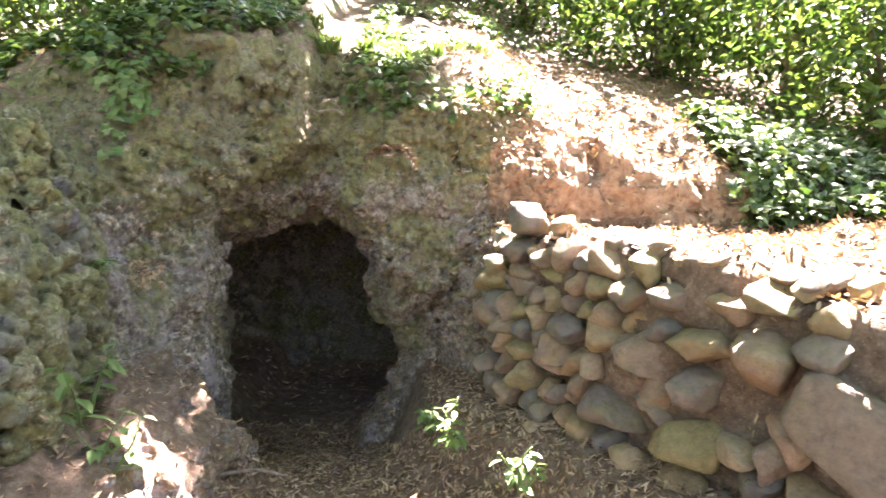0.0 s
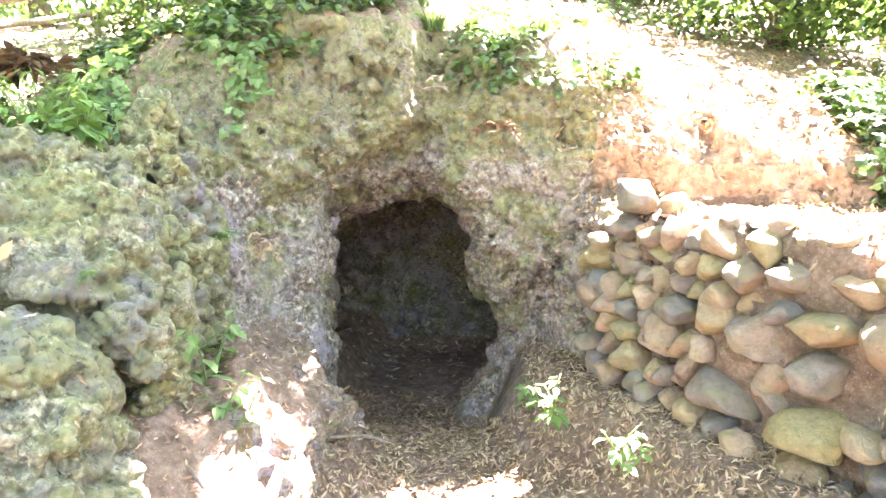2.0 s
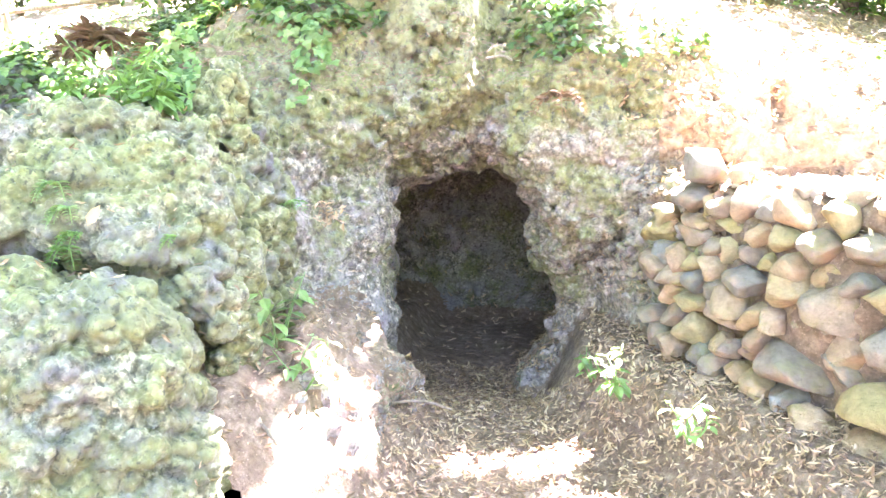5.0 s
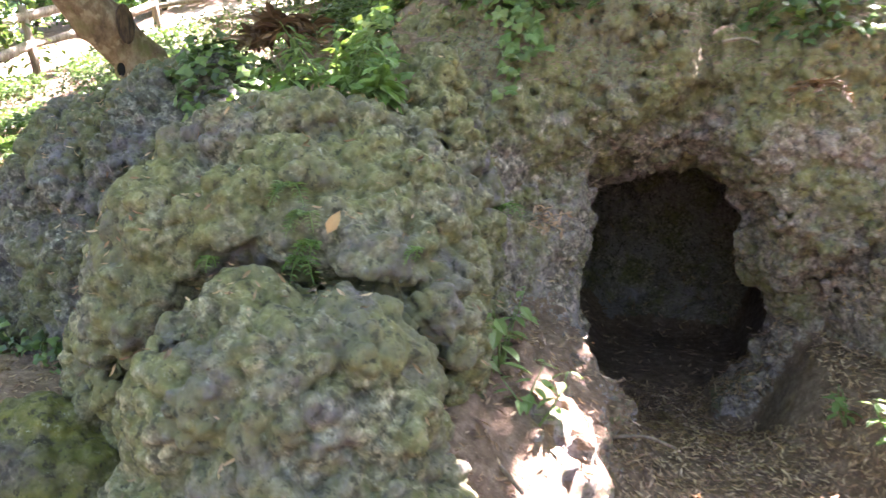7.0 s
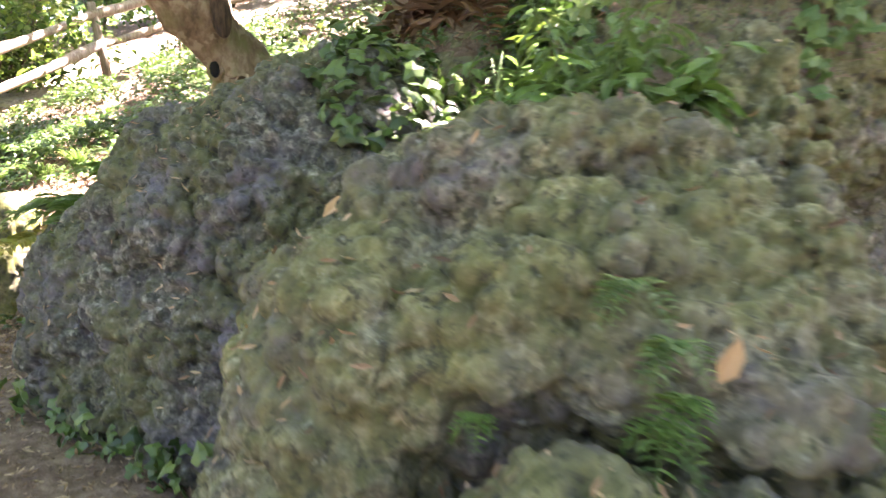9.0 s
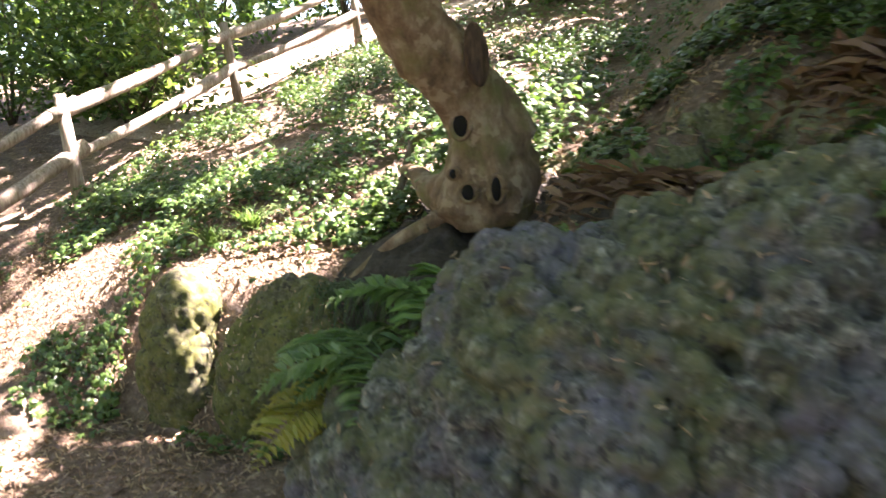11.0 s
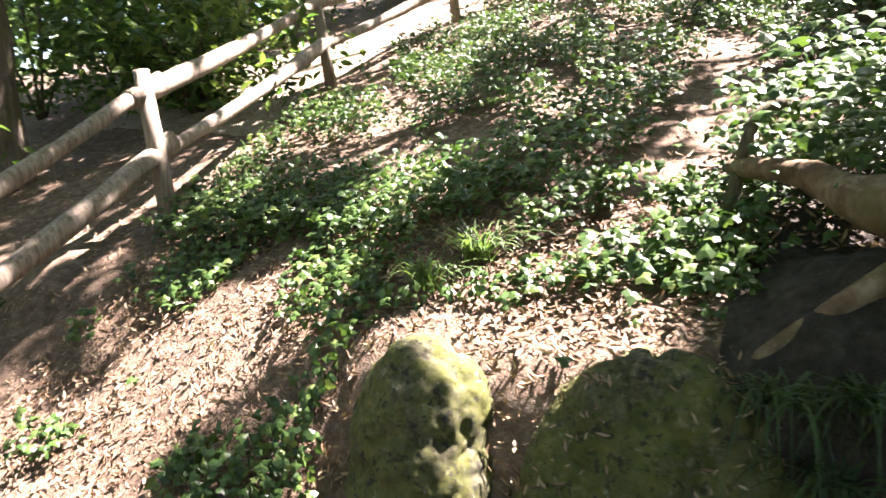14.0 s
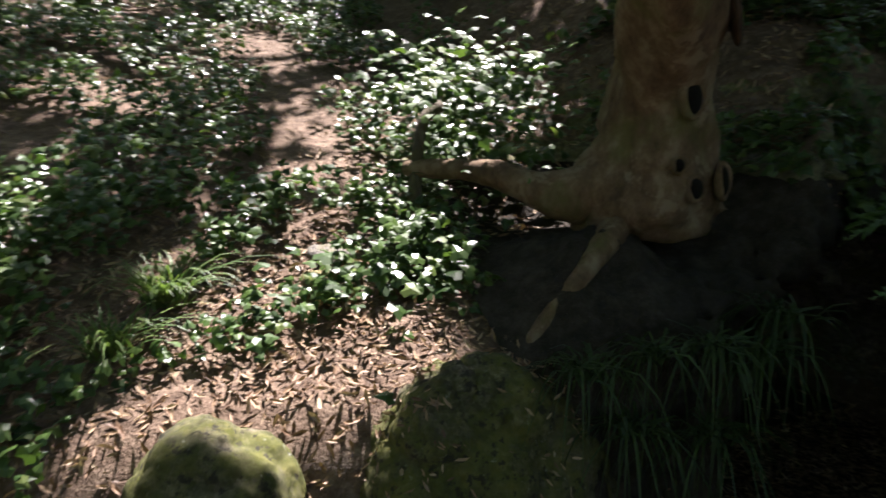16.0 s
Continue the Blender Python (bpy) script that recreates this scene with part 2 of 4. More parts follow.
def smooth_noise(p, scale, seed=0):
    q = p * scale
    i = np.floor(q).astype(np.int64)
    f = q - i
    f = f * f * (3 - 2 * f)
    total = 0
    for a in (0, 1):
        for b in (0, 1):
            for c in (0, 1):
                w = (f[:, 0] if a else 1 - f[:, 0]) * (f[:, 1] if b else 1 - f[:, 1]) * (f[:, 2] if c else 1 - f[:, 2])
                total = total + w * hashed(i[:, 0] + a, i[:, 1] + b, i[:, 2] + c, seed)
    return total * 2 - 1


def knobs(p, scale, seed=0):
    """Rounded lumps, 1 at a lump's middle and about -0.5 between lumps."""
    q = p * scale
    i = np.floor(q).astype(np.int64)
    best = np.full(len(p), 9.0)
    for a in (-1, 0, 1):
        for b in (-1, 0, 1):
            for c in (-1, 0, 1):
                cell = [i[:, 0] + a, i[:, 1] + b, i[:, 2] + c]
                d = sum((cell[n] + hashed(*cell, seed + n) - q[:, n]) ** 2 for n in range(3))
                best = np.minimum(best, d)
    return np.maximum(1 - 2.6 * best, -0.8)


def lumps(p, scale, seed=0):
    """Half-round pebbles, 1 at a pebble's middle and 0 in the deep seams between."""
    return np.sqrt(np.maximum(1.0 - np.maximum(1.0 - knobs(p, scale, seed), 0) / 1.3, 0))


def refine(v, f):
    """Cuts every quad into four."""
    n = len(v)
    ends = np.stack([f, np.roll(f, -1, axis=1)], -1).reshape(-1, 2)
    ends.sort(axis=1)
    key, inv = np.unique(ends[:, 0].astype(np.int64) * n + ends[:, 1], return_inverse=True)
    m = n + inv.reshape(-1, 4)
    c = n + len(key) + np.arange(len(f))
    out = np.concatenate([v, (v[key // n] + v[key % n]) / 2, v[f].mean(1)])
    quads = [np.stack([f[:, k], m[:, k], c, m[:, k - 1]], 1) for k in range(4)]
    return out, np.concatenate(quads)


def vertex_normals(v, f):
    fn = np.cross(v[f[:, 2]] - v[f[:, 0]], v[f[:, 3]] - v[f[:, 1]])
    total = np.zeros_like(v)
    for k in range(4):
        np.add.at(total, f[:, k], fn)
    return total / (np.linalg.norm(total, axis=1)[:, None] + 1e-12)


def pebbled(v, f, sizes, keep=None):
    """Pushes pebbles of several sizes out of a surface."""
    nr = vertex_normals(v, f)
    warp = v + 0.012 * np.stack([smooth_noise(v, 9, 41), smooth_noise(v, 9, 42), smooth_noise(v, 9, 43)], 1)
    mask = (0.95 + 0.45 * smooth_noise(v, 3.1, 47)) * (1 if keep is None else keep)
    push = sum(high * (lumps(warp, scale, 60 + k) - 0.6) for k, (scale, high) in enumerate(sizes))
    return v + nr * (push * mask)[:, None]


def step(x, low, high):
    t = np.clip((x - low) / (high - low), 0, 1)
    return t * t * (3 - 2 * t)


def smin(a, b, k):
    h = np.clip(0.5 + 0.5 * (b - a) / k, 0, 1)
    return b + (a - b) * h - k * h * (1 - h)


def smax(a, b, k):
    return -smin(-a, -b, k)


def ellipsoid(p, centre, radii, turn=0.0):
    q = p - np.array(centre)
    if turn:
        c, s = math.cos(radians(turn)), math.sin(radians(turn))
        q = np.stack([q[:, 0] * c + q[:, 1] * s, -q[:, 0] * s + q[:, 1] * c, q[:, 2]], 1)
    q = q / np.array(radii)
    return (np.sqrt((q * q).sum(1)) - 1) * min(radii)


def skin(shape, relief, low, high, h, band=0.17):
    """The surface where shape(p) + relief(p) is zero, as vertices and quads; relief is only asked near the surface."""
    axes = [np.arange(a, b + h * 0.5, h) for a, b in zip(low, high)]
    n = [len(a) for a in axes]
    p = np.stack(np.meshgrid(*axes, indexing="ij"), -1).reshape(-1, 3)
    d = shape(p)
    near = np.abs(d) < band
    d[near] += relief(p[near])
    d = d.reshape(n)
    inside = d < 0
    count = np.zeros([m - 1 for m in n])
    total = np.zeros([m - 1 for m in n] + [3])
    cell = tuple(m - 1 for m in n)
    for axis in range(3):
        others = [a for a in range(3) if a != axis]
        for oa in (0, 1):
            for ob in (0, 1):
                start = [0, 0, 0]
                start[others[0]], start[others[1]] = oa, ob
                end = list(start)
                end[axis] = 1
                A = d[tuple(slice(s, s + c) for s, c in zip(start, cell))]
                B = d[tuple(slice(s, s + c) for s, c in zip(end, cell))]
                cross = (A < 0) != (B < 0)
                t = np.where(cross, A / np.where(cross, A - B, 1), 0)
                count += cross
                for a in range(3):
                    total[..., a] += np.where(cross, start[a] + (t if a == axis else 0), 0)
    used = count > 0
    number = np.full(cell, -1)
    number[used] = np.arange(used.sum())
    spots = np.argwhere(used) + total[used] / count[used][:, None]
    verts = spots * h + np.array([a[0] for a in axes])
    faces = []
    for axis in range(3):
        b, c = (axis + 1) % 3, (axis + 2) % 3
        lo = [slice(None)] * 3
        hi = [slice(None)] * 3
        lo[axis], hi[axis] = slice(0, n[axis] - 1), slice(1, n[axis])
        A, B = inside[tuple(lo)], inside[tuple(hi)]
        idx = np.argwhere(A != B)
        ok = (idx[:, b] > 0) & (idx[:, c] > 0) & (idx[:, b] < cell[b]) & (idx[:, c] < cell[c])
        idx = idx[ok]
        flip = A[tuple(idx.T)]
        quad = []
        for db, dc in ((1, 1), (0, 1), (0, 0), (1, 0)):
            k = idx.copy()
            k[:, b] -= db
            k[:, c] -= dc
            quad.append(number[tuple(k.T)])
        quad = np.stack(quad, 1)
        quad[~flip] = quad[~flip][:, ::-1]
        faces.append(quad)
    return verts, np.concatenate(faces)


def mesh_object(name, verts, faces, materials, parent=None, smooth=True, label=""):
    me = bpy.data.meshes.new(name)
    faces = np.asarray(faces)
    k = faces.shape[1]
    me.vertices.add(len(verts))
    me.vertices.foreach_set("co", np.asarray(verts, dtype=np.float32).ravel())
    me.loops.add(faces.size)
    me.loops.foreach_set("vertex_index", faces.astype(np.int32).ravel())
    me.polygons.add(len(faces))
    me.polygons.foreach_set("loop_start", np.arange(0, faces.size, k, dtype=np.int32))
    me.update(calc_edges=True)
    me.polygons.foreach_set("use_smooth", np.full(len(faces), smooth))
    for m in materials if isinstance(materials, (list, tuple)) else [materials]:
        me.materials.append(m)
    ob = new(name, me)
    if parent:
        ob.parent = parent
    if label:
        tagged(ob, label)
    return ob


def part(name, bm, mat, parent, label="", smooth=True):
    me = bpy.data.meshes.new(name)
    bm.to_mesh(me)
    bm.free()
    me.polygons.foreach_set("use_smooth", np.full(len(me.polygons), smooth))
    me.materials.append(mat)
    ob = new(name, me)
    ob.parent = parent
    if label:
        tagged(ob, label)
    return ob


def tube(points, radii, sides=10, wobble=0.0, seed=1):
    """Vertices and quads of a closed tapering tube along points."""
    points = np.array(points, float)
    radii = np.array(radii, float)
    n = len(points)
    along = np.gradient(points, axis=0)
    along /= np.linalg.norm(along, axis=1)[:, None]
    ref = np.array((0.31, 0.87, 0.37)) if abs(along[0][2]) > 0.7 else np.array((0, 0, 1.0))
    verts = []
    for i in range(n):
        u = np.cross(along[i], ref)
        u /= np.linalg.norm(u)
        v = np.cross(along[i], u)
        a = np.arange(sides) * 2 * math.pi / sides
        ring = points[i] + radii[i] * (np.cos(a)[:, None] * u + np.sin(a)[:, None] * v)
        verts.append(ring)
    verts = np.concatenate(verts)
    if wobble:
        centre = np.repeat(points, sides, axis=0)
        verts = verts + (verts - centre) * (wobble * smooth_noise(verts, 7, seed) + wobble * 0.5 * smooth_noise(verts, 19, seed + 1))[:, None]
    i, j = np.meshgrid(np.arange(n - 1), np.arange(sides), indexing="ij")
    k = (j + 1) % sides
    faces = np.stack([i * sides + j, i * sides + k, (i + 1) * sides + k, (i + 1) * sides + j], -1).reshape(-1, 4)
    verts = np.concatenate([verts, points[:1], points[-1:]])
    j = np.arange(sides)
    k = (j + 1) % sides
    s, e = len(verts) - 2, len(verts) - 1
    caps = np.concatenate([np.stack([k, j, np.full(sides, s), np.full(sides, s)], 1), np.stack([(n - 1) * sides + j, (n - 1) * sides + k, np.full(sides, e), np.full(sides, e)], 1)])
    return verts, faces, caps[:, :3]


def tube_object(name, points, radii, mat, parent=None, sides=10, wobble=0.0, seed=1, label=""):
    v, quads, caps = tube(points, radii, sides, wobble, seed)
    me = bpy.data.meshes.new(name)
    me.from_pydata(v.tolist(), [], quads.tolist() + caps.tolist())
    me.polygons.foreach_set("use_smooth", np.full(len(me.polygons), True))
    me.materials.append(mat)
    ob = new(name, me)
    if parent:
        ob.parent = parent
    if label:
        tagged(ob, label)
    return ob


def curve_points(knots, n):
    """n points on a smooth curve through the knots."""
    k = np.array(knots, float)
    t = np.linspace(0, len(k) - 1.0001, n)
    i = t.astype(int)
    f = (t - i)[:, None]
    ext = np.concatenate([2 * k[:1] - k[1:2], k, 2 * k[-1:] - k[-2:-1]])
    a, b, c, d = ext[i], ext[i + 1], ext[i + 2], ext[i + 3]
    return 0.5 * (2 * b + (c - a) * f + (2 * a - 5 * b + 4 * c - d) * f ** 2 + (3 * b - a - 3 * c + d) * f ** 3)


def leaf_shape(kind):
    """Vertices (tip along y, face along z) and triangles of one leaf, one unit long."""
    if kind == "ivy":
        v = [(0, 0.1, 0), (0.30, -0.06, -0.05), (0.5, 0.28, -0.1), (0.28, 0.5, -0.02), (0, 1, -0.12), (-0.28, 0.5, -0.02), (-0.5, 0.28, -0.1), (-0.30, -0.06, -0.05), (0, 0.42, 0.07)]
        f = [(0, 1, 8), (1, 2, 8), (2, 3, 8), (3, 4, 8), (4, 5, 8), (5, 6, 8), (6, 7, 8), (7, 0, 8)]
    elif kind == "lance":
        v = [(0, 0, 0), (0.13, 0.3, 0.05), (0.12, 0.62, 0.05), (0, 1, -0.14), (-0.12, 0.62, 0.05), (-0.13, 0.3, 0.05), (0, 0.45, 0)]
        f = [(0, 1, 6), (1, 2, 6), (2, 3, 6), (3, 4, 6), (4, 5, 6), (5, 0, 6)]
    elif kind == "oval":
        v = [(0, 0, 0), (0.24, 0.3, 0.05), (0.2, 0.66, 0.03), (0, 1, -0.12), (-0.2, 0.66, 0.03), (-0.24, 0.3, 0.05), (0, 0.5, -0.02)]
        f = [(0, 1, 6), (1, 2, 6), (2, 3, 6), (3, 4, 6), (4, 5, 6), (5, 0, 6)]
    elif kind == "curled":
        v = [(0, 0, 0.1), (0.12, 0.33, 0.12), (0.1, 0.7, 0.04), (0, 1, 0.16), (-0.12, 0.33, 0.1), (-0.1, 0.7, 0.06), (0, 0.5, 0)]
        f = [(0, 1, 6), (1, 2, 6), (2, 3, 6), (3, 5, 6), (5, 4, 6), (4, 0, 6)]
    else:
        v = [(0, 0, 0), (0.28, 0.5, 0.08), (0, 1, -0.05), (-0.28, 0.5, 0.08)]
        f = [(0, 1, 2), (0, 2, 3)]
    return np.array(v, float), np.array(f)


def stamp(kind, spots, normals, sizes, rng, spin=None, tilt=0.5):
    """Many leaves of one kind at the spots, each facing about its normal."""
    tv, tf = leaf_shape(kind)
    n = len(spots)
    z = normals + rng.normal(0, tilt, (n, 3))
    z /= np.linalg.norm(z, axis=1)[:, None] + 1e-9
    y = rng.normal(0, 1, (n, 3)) if spin is None else spin
    y = y - (y * z).sum(1)[:, None] * z
    y /= np.linalg.norm(y, axis=1)[:, None] + 1e-9
    x = np.cross(y, z)
    v = spots[:, None] + np.asarray(sizes)[:, None, None] * (tv[None, :, 0:1] * x[:, None] + tv[None, :, 1:2] * y[:, None] + tv[None, :, 2:3] * z[:, None])
    f = tf[None] + (np.arange(n) * len(tv))[:, None, None]
    return v.reshape(-1, 3), f.reshape(-1, 3)


def joined(pieces):
    vs, fs, base = [], [], 0
    for v, f in pieces:
        vs.append(v)
        fs.append(f + base)
        base += len(v)
    return np.concatenate(vs), np.concatenate(fs)


def on_mesh(ob, n, rng, keep=None):
    """Random spots and normals on a mesh, evenly by area, where keep(centre, normal) holds."""
    me = ob.data
    m = len(me.polygons)
    c, nr, ar = np.empty(m * 3), np.empty(m * 3), np.empty(m)
    me.polygons.foreach_get("center", c)
    me.polygons.foreach_get("normal", nr)
    me.polygons.foreach_get("area", ar)
    c, nr = c.reshape(-1, 3), nr.reshape(-1, 3)
    w = ar if keep is None else ar * keep(c, nr)
    if w.sum() <= 0:
        return np.zeros((0, 3)), np.zeros((0, 3))
    pick = rng.choice(m, n, p=w / w.sum())
    return c[pick] + rng.normal(0, 0.012, (n, 3)), nr[pick]


# ---- the lie of the land ----
def lane(x, y):
    foot = ((x - 0.12) * 1.75 + (y - 3.85) * 1.08) / 2.06
    entry = step(y, 3.7, 4.3) * step(-x, 0.1, 0.5)
    dip = 0.28 * step(y, 3.75, 4.8) * step(x, -1.75, -1.45) * step(-x, 0.15, 0.5)
    return -0.2 + 0.44 * step(-x, 1.6, 4.2) - 0.12 * step(-x, 4.6, 6.4) + 0.38 * step(foot, -0.5, 0.0) * (1 - entry) - dip


def slope(x, y):
    return 0.86 + 0.36 * (y - 4.35) + 0.05 * np.sin(x * 1.3 + y * 0.7)


def crest(x, y):
    """Height of the ground above the rock face."""
    hill = 2.04 + 0.36 * (y - 4.2) - 0.16 * step(x, -1.1, 0.2) + 0.16 * step(x, -2.2, -1.75) * step(-x, 0.84, 0.95) - 0.35 * step(-x, 2.2, 3.4) - 0.36 * step(x, 0.1, 0.8) - 0.22 * np.clip(x - 0.5, 0, 6)
    return slope(x, y) + (hill - slope(x, y)) * step(x, -5.1, -3.6)


def face_line(x, z):
    """How far back the rock face stands."""
    left = 3.02 + 0.44 * z
    edge = -1.37 + 0.5 * step(z, 1.08, 1.62)
    block = left + (4.09 - left) * np.clip((x + 1.8) / (edge + 1.8), 0, 1) ** 0.8
    middle = 4.36 + 0.27 * step(-z, -1.4, 0.1) + 0.25 * step(z, 1.65, 2.1)
    f = block + (middle - block) * step(x, edge - 0.02, edge + 0.06)
    bay = 4.25 + 0.45 * z
    f = bay + (f - bay) * step(x, -3.0, -2.5)
    mound = 4.40 + 0.12 * z
    return mound + (f - mound) * step(x, -4.3, -3.8)


def terrace(x, y):
    """Level ground behind the dry stone wall."""
    return 1.04 - 0.16 * step(-y, -3.4, -1.6) - 0.9 * step(-y, -1.9, -0.4) + 0.02 * np.sin(3 * x)


def wall_side(x, y):
    """Distance behind the foot of the stone wall's face, positive towards the terrace."""
    return ((x - 0.12) * 1.75 + (y - 3.85) * 1.08) / math.hypot(1.75, 1.08)


def land(x, y):
    soft = step(-x, 6.85, 7.7)
    rise = step(y, 4.0 - 1.1 * soft, 4.45 + 0.3 * soft)
    a = lane(x, y) + (crest(x, y) - lane(x, y)) * rise
    behind = step(wall_side(x, y), 0.12, 0.3)
    t = terrace(x, y)
    t = np.maximum(t, t + (crest(x, y) - 0.05 - t) * step(y - 0.35 * np.minimum(x, 3), 4.35, 4.75))
    a = a + (t - a) * behind * step(x, -0.2, 0.2)
    far = step(np.hypot(x + 3, y - 3), 9, 40)
    return a * (1 - far) + far * (0.30 * np.clip(y, -10, 40) * 0.35 + 1.0)


CLIFF_LOW, CLIFF_HIGH = (-5.7, 2.3, -0.7), (3.0, 7.4, 3.6)


def cave_mouth(p):
    x, y, z = p.T
    flare = np.clip(4.9 - y, 0, 0.9)
    uneven = 0.035 * smooth_noise(p, 5, 5) + 0.02 * smooth_noise(p, 11, 8)
    right = np.interp(z, (-0.5, -0.3, -0.1, 0.28, 0.36, 0.5, 0.95), (-0.72, -0.6, -0.47, -0.40, -0.42, -0.56, -0.6)) + 0.3 * flare
    left = -1.39 - 0.24 * (y - 4.15)
    top = np.interp(x, (-1.5, -1.38, -0.98, -0.83, -0.6, -0.4), (0.86, 0.96, 1.01, 1.09, 0.92, 0.7)) + 0.43 * flare
    hole = smax(np.maximum(x - right, left - x), z - top, 0.07) + uneven
    hole = smax(hole * 0.8, np.maximum(3.7 - y, y - 6.0), 0.05)
    room = ellipsoid(p, (-0.95, 6.0, 0.4), (1.2, 1.2, 0.95))
    return smax(smin(hole, room, 0.12), lane(x, y) - z, 0.05)


def cliff_shape(p):
    x, y, z = p.T
    d = smax((face_line(x, z) - y) * 0.85, (z - crest(x, y)) * 0.9, 0.18)
    floor = z - lane(x, y)
    d = smin(d, floor * 0.95, 0.12)
    back = smax(smax(0.16 - wall_side(x, y), z - terrace(x, y), 0.06), -0.1 - x, 0.05)
    d = smin(d, back, 0.03)
    d = smin(d, ellipsoid(p, (-0.3, 4.52, 1.25), (0.5, 0.32, 0.7)), 0.2)
    d = smin(d, ellipsoid(p, (-1.78, 3.05, -0.12), (0.72, 1.15, 0.6), -15), 0.25)
    d = smin(d, ellipsoid(p, (-1.52, 3.7, 0.0), (0.33, 0.45, 0.36)), 0.1)
    d = smin(d, ellipsoid(p, (-5.15, 4.85, 0.68), (0.56, 0.5, 0.62)), 0.2)
    d = smax(d, -cave_mouth(p), 0.05)
    second = smax(ellipsoid(p, (-3.98, 4.9, 0.45), (0.92, 1.3, 0.80)), -0.02 - z, 0.1)
    d = smax(d, -second, 0.06)
    d = smin(d, (z - land(x, y)) * 0.75 + 3 * step(x, -5.45, -5.0), 0.05)
    return d


def cliff_relief(p):
    r = -0.07 * smooth_noise(p, 2.3, 3) - 0.045 * smooth_noise(p, 5.5, 4)
    rough = step(p[:, 2] - lane(p[:, 0], p[:, 1]), 0.05, 0.2)
    edge = np.minimum.reduce([p[:, 0] - CLIFF_LOW[0], CLIFF_HIGH[0] - p[:, 0], p[:, 1] - CLIFF_LOW[1], CLIFF_HIGH[1] - p[:, 1]])
    soil = step(p[:, 2], 1.7, 1.9) * step(p[:, 1], 4.6, 5.0)
    rough = rough * (1 - 0.8 * soil) * step(edge, 0.1, 0.5)
    return step(edge, 0.1, 0.4) * r * (0.3 + 0.7 * rough) - rough * (0.022 * (knobs(p, 5.0, 6) - 0.35) + 0.04 * (knobs(p, 10.5, 9) - 0.35))


v, f = skin(cliff_shape, cliff_relief, CLIFF_LOW, CLIFF_HIGH, 0.038)
c = v[f].mean(1)
fine = (c[:, 0] > -2.3) & (c[:, 0] < 0.75) & (c[:, 1] > 2.9) & (c[:, 1] < 5.0) & (c[:, 2] < 2.15)
rest = f[~fine]
v, near = refine(v, f[fine])
v, near = refine(v, near)
inset = np.minimum.reduce([v[:, 0] + 2.3, 0.75 - v[:, 0], v[:, 1] - 2.9, 5.0 - v[:, 1], 2.15 - v[:, 2]])
bare = step(inset, 0.06, 0.3) * step(v[:, 2] - lane(v[:, 0], v[:, 1]), 0.05, 0.2) * (1 - 0.7 * step(-v[:, 2], -0.55, -0.35) * step(-v[:, 0], 1.1, 1.2))
v = pebbled(v, near, ((12, 0.034), (24, 0.022), (48, 0.009)), bare)
f = np.concatenate([near, rest])
cliff = mesh_object("cliff", v, f, [TUFF, SOIL, ORANGE, SHADE_EARTH])
tagged(cliff, "mossy tuff rock face with a low dark cave mouth", "cliff", kind="structure")
c = v[f].mean(1)
nr = np.cross(v[f[:, 2]] - v[f[:, 0]], v[f[:, 3]] - v[f[:, 1]])
nr /= np.linalg.norm(nr, axis=1)[:, None] + 1e-12
slot = np.zeros(len(f), np.int32)
slot[(c[:, 2] < lane(c[:, 0], c[:, 1]) + 0.10) & (nr[:, 2] > 0.3)] = 1
slot[(nr[:, 2] > 0.55) & (c[:, 2] > 1.55)] = 1
slot[(c[:, 0] < -0.9) & (c[:, 0] > -2.5) & (c[:, 1] < 3.9) & (c[:, 2] < 0.5) & (nr[:, 2] > 0.25)] = 1
earth = (c[:, 0] > 0.3 + 0.14 * smooth_noise(c, 4, 91)) & (wall_side(c[:, 0], c[:, 1]) > 0.1)
slot[earth & (nr[:, 2] > 0.45)] = 1
slot[earth & (nr[:, 2] <= 0.45)] = 2
slot[earth & (c[:, 2] < terrace(c[:, 0], c[:, 1]) + 0.05)] = 1
# Mound and hollow below the tree: shade painted as near-black earth.
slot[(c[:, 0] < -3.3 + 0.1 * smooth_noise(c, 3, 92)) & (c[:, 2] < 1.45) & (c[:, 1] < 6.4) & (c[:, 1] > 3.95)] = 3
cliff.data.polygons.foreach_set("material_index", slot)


def spread(dense_low, dense_high, h, far):
    core = np.arange(dense_low, dense_high + h / 2, h)
    grow = h * 1.25 ** np.arange(1, 200)
    out = np.cumsum(grow)
    out = out[out < far]
    return np.concatenate([core[0] - out[::-1], core, core[-1] + out])


gx, gy = spread(-13, 4.5, 0.09, 400), spread(-1.5, 12.5, 0.09, 400)
X, Y = np.meshgrid(gx, gy, indexing="ij")
P = np.stack([X.ravel(), Y.ravel(), np.zeros(X.size)], 1)
out = np.maximum.reduce([CLIFF_LOW[0] - P[:, 0], P[:, 0] - CLIFF_HIGH[0], CLIFF_LOW[1] - P[:, 1], P[:, 1] - CLIFF_HIGH[1]])
P[:, 2] = land(P[:, 0], P[:, 1]) + step(out, 0.05, 0.6) * (0.035 * smooth_noise(P, 1.9, 21) + 0.02 * smooth_noise(P, 6, 22)) - 0.008
i, j = np.meshgrid(np.arange(len(gx) - 1), np.arange(len(gy) - 1), indexing="ij")
n = len(gy)
F = np.stack([i * n + j, (i + 1) * n + j, (i + 1) * n + j + 1, i * n + j + 1], -1).reshape(-1, 4)
fc = P[F].mean(1)
